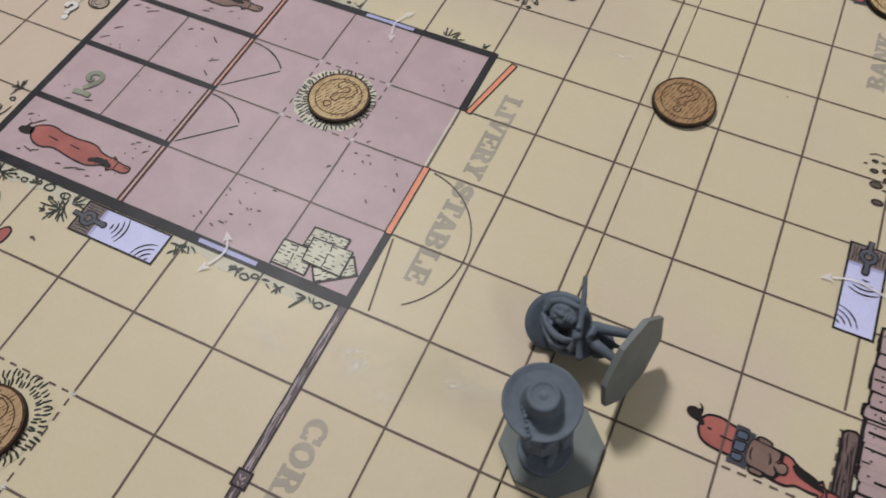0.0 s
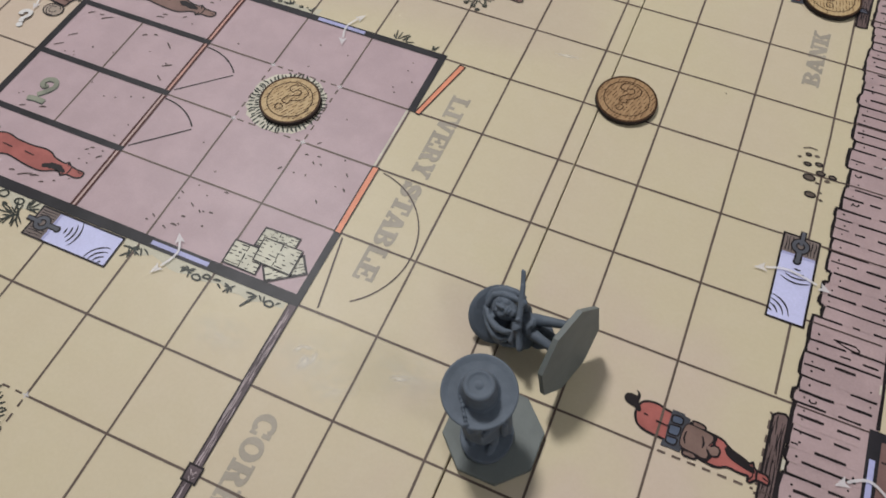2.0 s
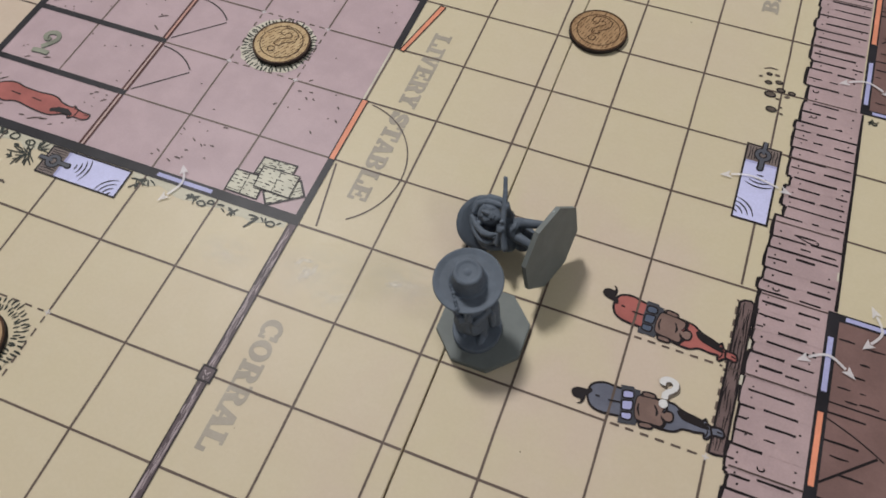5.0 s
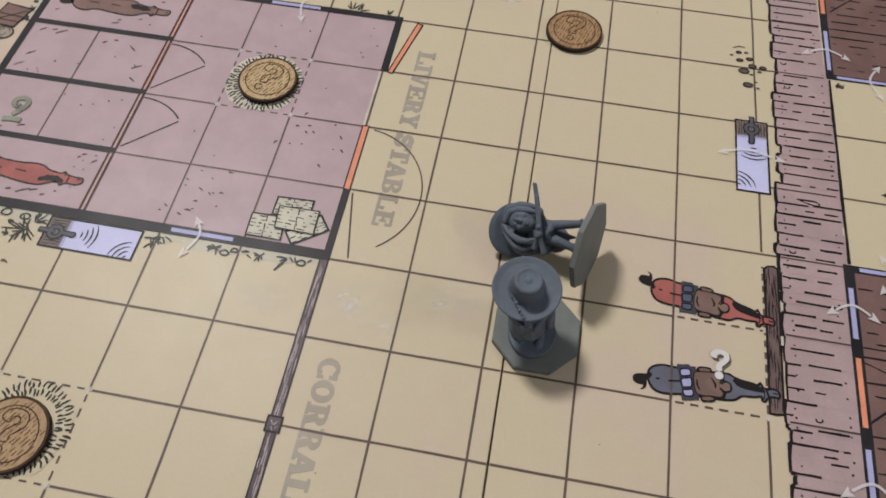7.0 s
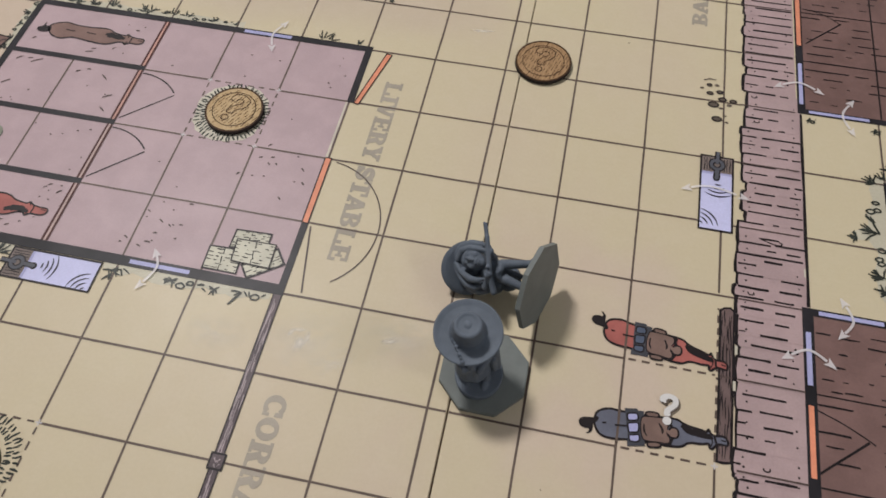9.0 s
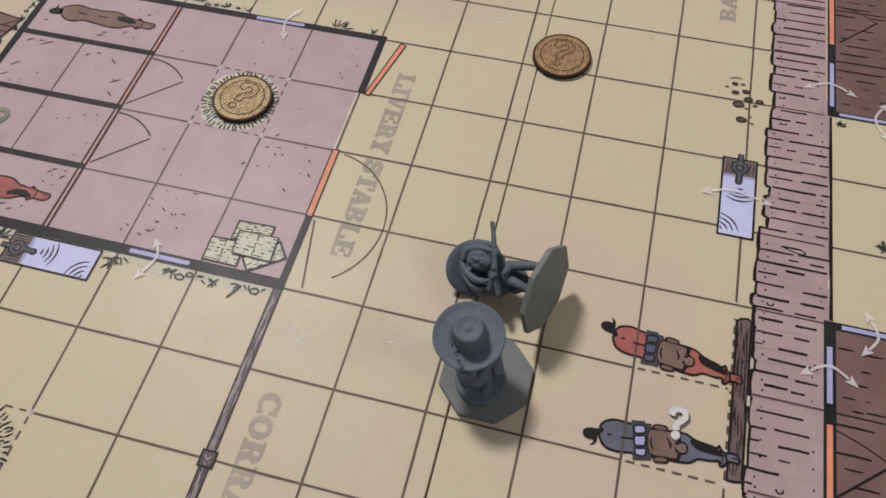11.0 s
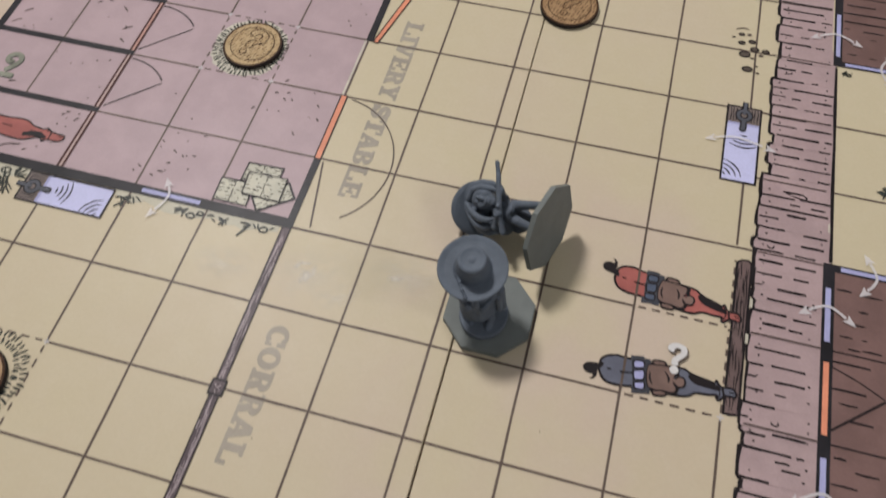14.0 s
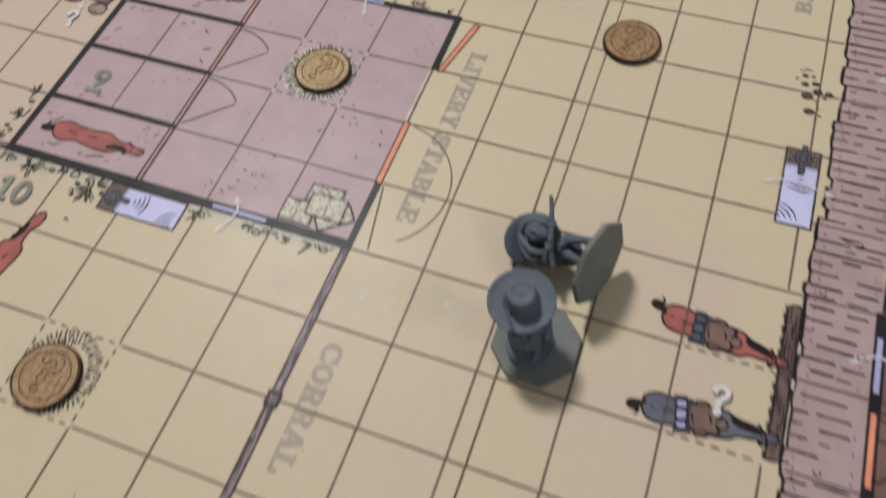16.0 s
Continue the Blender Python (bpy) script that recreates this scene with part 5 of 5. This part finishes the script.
# small rubs first, then four wide, faint pale clouds
for n, (x, y, rx, ry, turn, film) in enumerate(((.430, -.565, .11, .075, 80, RUBBED), (.425, -.55, .07, .05, 100, RUBBED), (.30, -.445, .07, .035, 60, RUBBED), (.375, -.402, .08, .03, 10, RUBBED),
                                                (.50, -.48, .09, .035, 95, RUBBED), (1.42, -.33, .12, .05, 20, RUBBED), (1.55, 4.70, .20, .035, 8, RUBBED), (-3.0, -2.4, .14, .07, 40, RUBBED),
                                                (.46, -.50, .50, .36, 20, PALECLOUD), (1.55, -.25, .50, .30, 10, PALECLOUD), (.85, -.70, .30, .18, 30, PALECLOUD), (-.55, -.62, .40, .25, 0, PALECLOUD))):
    scuff(x, y, rx, ry, turn, 1.62 + .025 * n, film)


# ---- grass rings under tokens ----
def grass_ring(x, y, r, seed, pale):
    random.seed(seed)
    ring = []
    for i in range(40):
        a = i * math.pi / 20
        q = r * (1.08 + .10 * abs(math.sin(2 * a)) - .02 * math.cos(a) + random.uniform(-.05, .05))
        ring.append((x + q * math.cos(a), y + q * math.sin(a)))
    ob = Flat(3).poly(ring).make("grass_ring_drawing", CREAM if pale else SAND, board, "pale patch ringed with drawn dark grass")
    art = Flat(4)
    for i in range(108):
        a = i * math.pi / 54 + random.uniform(-.025, .025)
        r0 = r * (random.uniform(.73, .80) if i % 2 else random.uniform(.93, 1.0))
        r1 = r0 + random.uniform(.062, .095)
        b = a + random.uniform(-.05, .05)
        art.stroke([(x + r0 * math.cos(a), y + r0 * math.sin(a)), (x + (r0 + r1) / 2 * math.cos(a), y + (r0 + r1) / 2 * math.sin(a)), (x + r1 * math.cos(b), y + r1 * math.sin(b))], .026, taper=True)
    art.make("grass_ink", LEAF, ob)


grass_ring(-1.5, 2.49, .44, 81, True)
grass_ring(-2.5, -2.5, .44, 82, False)


# ---- wooden-faced tokens ----
def token(x, y, r, seed, turn, lean, wood):
    random.seed(seed)
    thing = tagged(new("token"), "round wood-print token with question mark and dark edge", "token", "question mark tokens")
    thing.matrix_world = pose(x * U, y * U, deck(5), 0, 0, turn)
    high = 0.0015
    bm = bmesh.new()
    bmesh.ops.create_cone(bm, cap_ends=True, segments=64, radius1=r * U, radius2=r * U, depth=high, matrix=Matrix.Translation((0, 0, high / 2)))
    bmesh.ops.bevel(bm, geom=[e for e in bm.edges if abs(e.verts[0].co.z - e.verts[1].co.z) < 1e-6], offset=0.00012, segments=2, affect="EDGES")
    part("card_body", bm, CARD, thing, "black cardboard edge")
    up = high / 0.00004
    face = Flat(up + 1)
    face.disc(0, 0, r - .018, n=64)
    face.make("wood_face", wood, thing, "tan wood-grain print")
    grain = Flat(up + 2)
    du, dv = -math.sin(radians(lean)), math.cos(radians(lean))
    for k in range(-9, 10):
        off, at = k * .043, -r + random.uniform(0, .05)
        while at < r:
            s = random.uniform(.06, .11)
            a, b = at, at + s
            if max(a * a, b * b) + off * off < (r - .03) ** 2:
                o = off + random.uniform(-.006, .006)
                grain.stroke([(o * dv + a * du, -o * du + a * dv), (o * dv + b * du, -o * du + b * dv)], .0095, shake=.3)
            at = b + random.uniform(.02, .07)
    grain.make("grain", TOKENGRAIN, thing)
    Flat(up + 2.5).stroke(arc(0, 0, r - .018, 0, 354, 60), .026, True).make("outer_ring", TOKENINK, thing)
    ring = Flat(up + 3)
    ring.stroke(arc(0, 0, r * .735, 0, 354, 48), .012, True)
    ring.make("inner_ring", TOKENINK, thing)
    mark = Flat(up + 3)
    mark.stroke(curve([(a * 1.22, b * 1.22 + .02) for a, b in HOOK], True, 3), .013, True)
    mark.stroke(arc(-.035, -.172, .048, 0, 340, 14), .012, True)
    mark.make("question_mark", TOKENINK, thing)
    return thing


token(-1.453, 2.505, .397, 91, -14, -16, WOODPALE)
token(2.50, 4.215, .395, 92, -4, -14, WOODDARK)
token(-2.565, -2.60, .40, 93, 0, -30, WOODMID)
token(4.63, 7.18, .40, 94, 6, 4, WOODPALE)


# ---- plastic figurines ----
def limb(bm, a, b, r0, r1, n=14):
    """A tapered rounded limb from a to b."""
    a, b = Vector(a), Vector(b)
    d = b - a
    m = Matrix.Translation((a + b) / 2) @ d.to_track_quat("Z", "Y").to_matrix().to_4x4()
    bmesh.ops.create_cone(bm, cap_ends=True, segments=n, radius1=r0, radius2=r1, depth=d.length, matrix=m)
    for p, r in ((a, r0), (b, r1)):
        bmesh.ops.create_uvsphere(bm, u_segments=n, v_segments=8, radius=r, matrix=Matrix.Translation(p))


def lump(bm, place, size, turn=(0, 0, 0)):
    m = pose(*place, *turn) @ Matrix.Diagonal((*size, 1))
    bmesh.ops.create_uvsphere(bm, u_segments=20, v_segments=12, radius=1, matrix=m)


def lathe(bm, profile, m, n=48, ripple=None):
    """A closed turned solid from (radius, height) pairs."""
    rings = []
    for r, z in profile:
        ring = []
        for i in range(n):
            a = 2 * math.pi * i / n
            dz = ripple(a, r) if ripple else 0
            ring.append(bm.verts.new(m @ Vector((r * math.cos(a), r * math.sin(a), z + dz))))
        rings.append(ring)
    for p, q in zip(rings, rings[1:]):
        for i in range(n):
            bm.faces.new((p[i], p[(i + 1) % n], q[(i + 1) % n], q[i]))
    bm.faces.new(rings[0][::-1])
    bm.faces.new(rings[-1])


def octagon(bm, flat, high, chamfer):
    """The figurine's eight-sided plate, flat to flat 2 * flat, standing on z = 0."""
    m = pose(0, 0, high / 2, 0, 0, 22.5)
    made = bmesh.ops.create_cone(bm, cap_ends=True, segments=8, radius1=flat / math.cos(math.pi / 8), radius2=flat / math.cos(math.pi / 8), depth=high, matrix=m)
    edges = list({e for v in made["verts"] for e in v.link_edges if abs(e.verts[0].co.z - e.verts[1].co.z) < 1e-6 and e.verts[0].co.z > high / 2})
    bmesh.ops.bevel(bm, geom=edges, offset=chamfer, segments=2, affect="EDGES")


def figurine(name, label, sculpt, plate_high, m, plate_turn=0.0):
    """Fuse the rough forms into one skin, then join it with the plate into one mesh."""
    bm = bmesh.new()
    sculpt(bm)
    bmesh.ops.scale(bm, vec=(U, U, U), verts=bm.verts)
    bmesh.ops.recalc_face_normals(bm, faces=bm.faces)
    rough = bpy.data.meshes.new("rough")
    bm.to_mesh(rough)
    bm.free()
    ob = new("rough", rough)
    fuse = ob.modifiers.new("fuse", "REMESH")
    fuse.mode, fuse.voxel_size = "VOXEL", 0.00017
    soft = ob.modifiers.new("soft", "SMOOTH")
    soft.factor, soft.iterations = 0.5, 1
    bpy.context.view_layer.update()
    skin = bpy.data.meshes.new_from_object(ob.evaluated_get(bpy.context.evaluated_depsgraph_get()))
    bpy.data.objects.remove(ob)
    bpy.data.meshes.remove(rough)
    whole = bmesh.new()
    whole.from_mesh(skin)
    for f in whole.faces:
        f.smooth, f.material_index = True, 0
    count = len(whole.faces)
    plate = bmesh.new()
    octagon(plate, 0.463 * U, plate_high * U, 0.00025)
    bmesh.ops.rotate(plate, cent=(0, 0, 0), matrix=Matrix.Rotation(radians(plate_turn), 3, "Z"), verts=plate.verts)
    low = bpy.data.meshes.new("low")
    plate.to_mesh(low)
    plate.free()
    whole.from_mesh(low)
    whole.faces.ensure_lookup_table()
    for f in whole.faces[count:]:
        f.material_index = 1
    mesh = bpy.data.meshes.new(name)
    whole.to_mesh(mesh)
    whole.free()
    bpy.data.meshes.remove(low)
    bpy.data.meshes.remove(skin)
    mesh.materials.append(FIGURE)
    mesh.materials.append(PLATE)
    thing = tagged(new(name, mesh), label, "figurine", "plastic figurines")
    low = min((m @ v.co).z for v in mesh.vertices)
    thing.matrix_world = Matrix.Translation((0, 0, deck(6) - low)) @ m  # rests on the board
    return thing


def wide_hat(bm, m, r, crown_r, crown_h):
    brim = [(0.02, -.012), (r * .5, -.016), (r * .86, -.010), (r, .006), (r * 1.005, .018), (r * .97, .028), (r * .80, .014), (crown_r * 1.25, .014), (0.02, .014)]
    lathe(bm, brim, m)
    crown = [(crown_r * 1.06, 0), (crown_r * 1.07, .03), (crown_r, .05), (crown_r * .90, crown_h * .62), (crown_r * .84, crown_h * .88), (crown_r * .78, crown_h * .98),
             (crown_r * .66, crown_h), (crown_r * .50, crown_h * .955), (crown_r * .24, crown_h * .94), (crown_r * .14, crown_h * .985), (.01, crown_h)]
    lathe(bm, crown, m)


def standing_man(bm):
    top = 0.08
    lathe(bm, [(.282, top - .01), (.288, top + .05), (.280, top + .068), (.05, top + .072)], pose(-.045, -.06, 0))
    # boots, legs and a long coat
    for sx, fy in ((-.145, -.12), (.055, -.14)):
        lump(bm, (sx - .01, fy - .03, top + .065), (.050, .082, .035))
        limb(bm, (sx, fy + .02, top + .06), (sx * .7 - .04, -.02, .42), .050, .075)
    lathe(bm, [(.215, .17), (.235, .23), (.205, .38), (.170, .52), (.180, .62), (.13, .70), (.06, .73)], pose(-.085, -.01, 0, -5, -9, 0),
          ripple=lambda a, r: .018 * math.sin(7 * a) * (r > .15))
    # arms held in front, shoulders, chest
    limb(bm, (-.31, .03, .63), (-.33, -.07, .47), .058, .050)
    limb(bm, (-.33, -.07, .47), (-.21, -.19, .46), .048, .042)
    limb(bm, (-.04, .08, .63), (.05, -.01, .47), .058, .050)
    limb(bm, (.05, -.01, .47), (-.03, -.15, .43), .048, .042)
    lump(bm, (-.20, -.20, .46), (.045, .045, .04))
    lump(bm, (-.04, -.16, .42), (.045, .045, .04))
    lump(bm, (-.17, .05, .60), (.155, .105, .11))
    limb(bm, (-.22, -.21, .50), (.00, -.14, .34), .022, .018)
    # belt, lapels, buckle and holster
    lathe(bm, [(.172, .455), (.180, .462), (.180, .492), (.172, .50)], pose(-.085, -.01, 0, -5, -9, 0))
    limb(bm, (-.20, -.09, .66), (-.15, -.17, .50), .026, .022)
    limb(bm, (-.10, -.08, .66), (-.12, -.17, .50), .026, .022)
    limb(bm, (-.16, -.16, .50), (-.18, -.19, .24), .020, .024)
    limb(bm, (-.10, -.16, .50), (-.05, -.19, .24), .020, .024)
    limb(bm, (.105, -.02, .46), (.135, -.04, .28), .040, .032)
    limb(bm, (.10, .05, .52), (.16, .02, .24), .060, .045)
    limb(bm, (-.265, -.03, .44), (-.27, -.05, .29), .034, .026)
    lump(bm, (-.125, -.185, .475), (.026, .014, .020))
    bmesh.ops.scale(bm, vec=(.90, 1, 1.075), space=Matrix.Translation((.09, .02, -top)), verts=bm.verts)
    # head with beard under the hat
    lump(bm, (-.200, .045, .835), (.088, .095, .115))
    lump(bm, (-.190, -.035, .775), (.060, .055, .075))
    lump(bm, (-.195, -.060, .835), (.022, .035, .025))
    hat = pose(-.200, .043, .893, 5, -3, 20)
    wide_hat(bm, hat, .352, .176, .232)
    # braided cord across the brim
    for i in range(7):
        t = i / 6
        p = hat @ Vector((-.165 + .06 * t, -.07 - .235 * t, .040 - .010 * t + .012 * math.sin(3 * t)))
        bmesh.ops.create_icosphere(bm, subdivisions=2, radius=.020 - .004 * (i % 2), matrix=Matrix.Translation(p))


def fallen_rider(bm):
    # boots and two striding legs
    for hip, knee, foot in (((.075, .02, .50), (.115, -.015, .40), (.205, .035, .15)), ((-.06, .03, .48), (-.065, .0, .37), (-.085, .04, .15))):
        limb(bm, hip, knee, .068, .056)
        limb(bm, knee, foot, .056, .042)
        lump(bm, (foot[0], foot[1] - .015, .09), (.052, .085, .035))
        lump(bm, (foot[0], foot[1], .19), (.052, .054, .020))
    # coat: open in front, its tails behind the legs
    lathe(bm, [(.10, .44), (.128, .47), (.112, .54), (.140, .63), (.12, .69), (.05, .72)], pose(0, .03, 0), ripple=lambda a, r: .010 * math.sin(6 * a))
    lump(bm, (-.01, .02, .63), (.185, .10, .080))
    lump(bm, (-.05, .150, .42), (.15, .035, .14), (8, 0, 0))
    lump(bm, (-.155, .06, .56), (.115, .10, .145), (0, 14, 0))
    limb(bm, (-.01, .13, .44), (.03, .10, .22), .070, .014)
    for i in range(10):
        a = i * math.pi / 5
        lump(bm, (.108 * math.cos(a), .03 + .108 * math.sin(a), .49), (.020, .020, .024))
    # arms hold the long gun across the chest
    limb(bm, (-.17, .0, .64), (-.20, -.10, .56), .054, .048)
    limb(bm, (-.20, -.10, .56), (-.07, -.18, .535), .046, .038)
    limb(bm, (.13, -.01, .66), (.135, -.08, .61), .046, .040)
    limb(bm, (.135, -.08, .61), (.185, -.17, .61), .040, .036)
    lump(bm, (-.055, -.195, .540), (.044, .044, .048))
    lump(bm, (.185, -.195, .612), (.050, .044, .048))
    for k in range(4):
        lump(bm, (-.085 + .020 * k, -.225, .545 + .009 * k), (.010, .018, .034), (0, -24, 0))
        lump(bm, (.150 + .021 * k, -.225, .605 + .009 * k), (.010, .018, .034), (0, -24, 0))
    # stock, lock, fore-end, two barrels side by side
    limb(bm, (-.225, -.135, .440), (-.13, -.165, .492), .038, .030)
    limb(bm, (-.13, -.165, .492), (.02, -.205, .555), .030, .034)
    limb(bm, (.02, -.205, .555), (.33, -.222, .682), .032, .028)
    for dz in (-.011, .011):
        limb(bm, (.34, -.222, .688 + dz), (.465, -.230, .749 + dz), .016, .015)
    lump(bm, (.02, -.235, .560), (.026, .02, .026))
    # head
    lump(bm, (.020, -.015, .835), (.125, .115, .155))
    lump(bm, (.030, -.092, .795), (.112, .086, .150))
    lump(bm, (.030, -.120, .690), (.056, .048, .052))
    lump(bm, (.030, -.158, .880), (.086, .022, .024))
    lump(bm, (.032, -.184, .815), (.020, .026, .050))
    lump(bm, (.032, -.166, .735), (.046, .022, .016))
    lump(bm, (.032, -.162, .705), (.040, .020, .014))
    for sx in (-1, 1):
        lump(bm, (.030 + sx * .062, -.146, .790), (.036, .028, .046))
        lump(bm, (.030 + sx * .050, -.164, .848), (.024, .014, .014))
    lump(bm, (-.105, -.060, .885), (.022, .034, .042))
    # long hair: a mass behind the head, flat locks swept to both sides
    lump(bm, (-.01, .03, .90), (.215, .085, .185))
    for chain in (((-.02, -.07, 1.0, .034), (.085, -.095, .975, .036), (.145, -.105, .885, .034), (.165, -.11, .78, .034), (.175, -.11, .68, .028), (.175, -.10, .60, .014)),
                  ((.0, -.03, 1.05, .040), (.13, -.055, 1.0, .042), (.200, -.065, .90, .042), (.225, -.065, .79, .036), (.225, -.06, .68, .022)),
                  ((-.08, -.05, 1.0, .034), (-.135, -.085, .92, .030), (-.160, -.11, .84, .036), (-.180, -.13, .75, .040), (-.165, -.145, .66, .034), (-.125, -.16, .59, .016)),
                  ((-.12, -.02, 1.0, .040), (-.205, -.04, .90, .042), (-.255, -.06, .79, .044), (-.255, -.075, .69, .040), (-.21, -.095, .60, .020)),
                  ((-.22, .03, .90, .05), (-.29, .02, .78, .05), (-.29, .01, .66, .045), (-.25, -.02, .55, .03))):
        for (x0, y0, z0, r0), (x1, y1, z1, r1) in zip(chain, chain[1:]):
            limb(bm, (x0, y0, z0), (x1, y1, z1), r0, r1)
    wide_hat(bm, pose(-.090, .075, .905, -50, 0, 0), .318, .130, .12)


figurine("standing_figurine", "blue-grey plastic figurine with wide-brimmed hat standing on octagonal base", standing_man, 0.08,
         pose(2.52 * U, -0.495 * U, deck(6)))

# the second one lies on its back: rim of the plate and brim of the hat touch the board
n_out = Vector((.94, -.295, .205)).normalized()
level = Vector((0, 0, 1)).cross(n_out).normalized()
rise = n_out.cross(level)
front = (-.55 * level + .83 * rise).normalized()
x_ax = (-front).cross(-n_out)
lie = Matrix((x_ax, -front, -n_out)).transposed().to_4x4()
figurine("fallen_figurine", "blue-grey plastic figurine with hat and long gun lying on its back", fallen_rider, 0.06,
         Matrix.Translation((2.955 * U, 0.415 * U, 0.49 * U)) @ lie, 33.5)
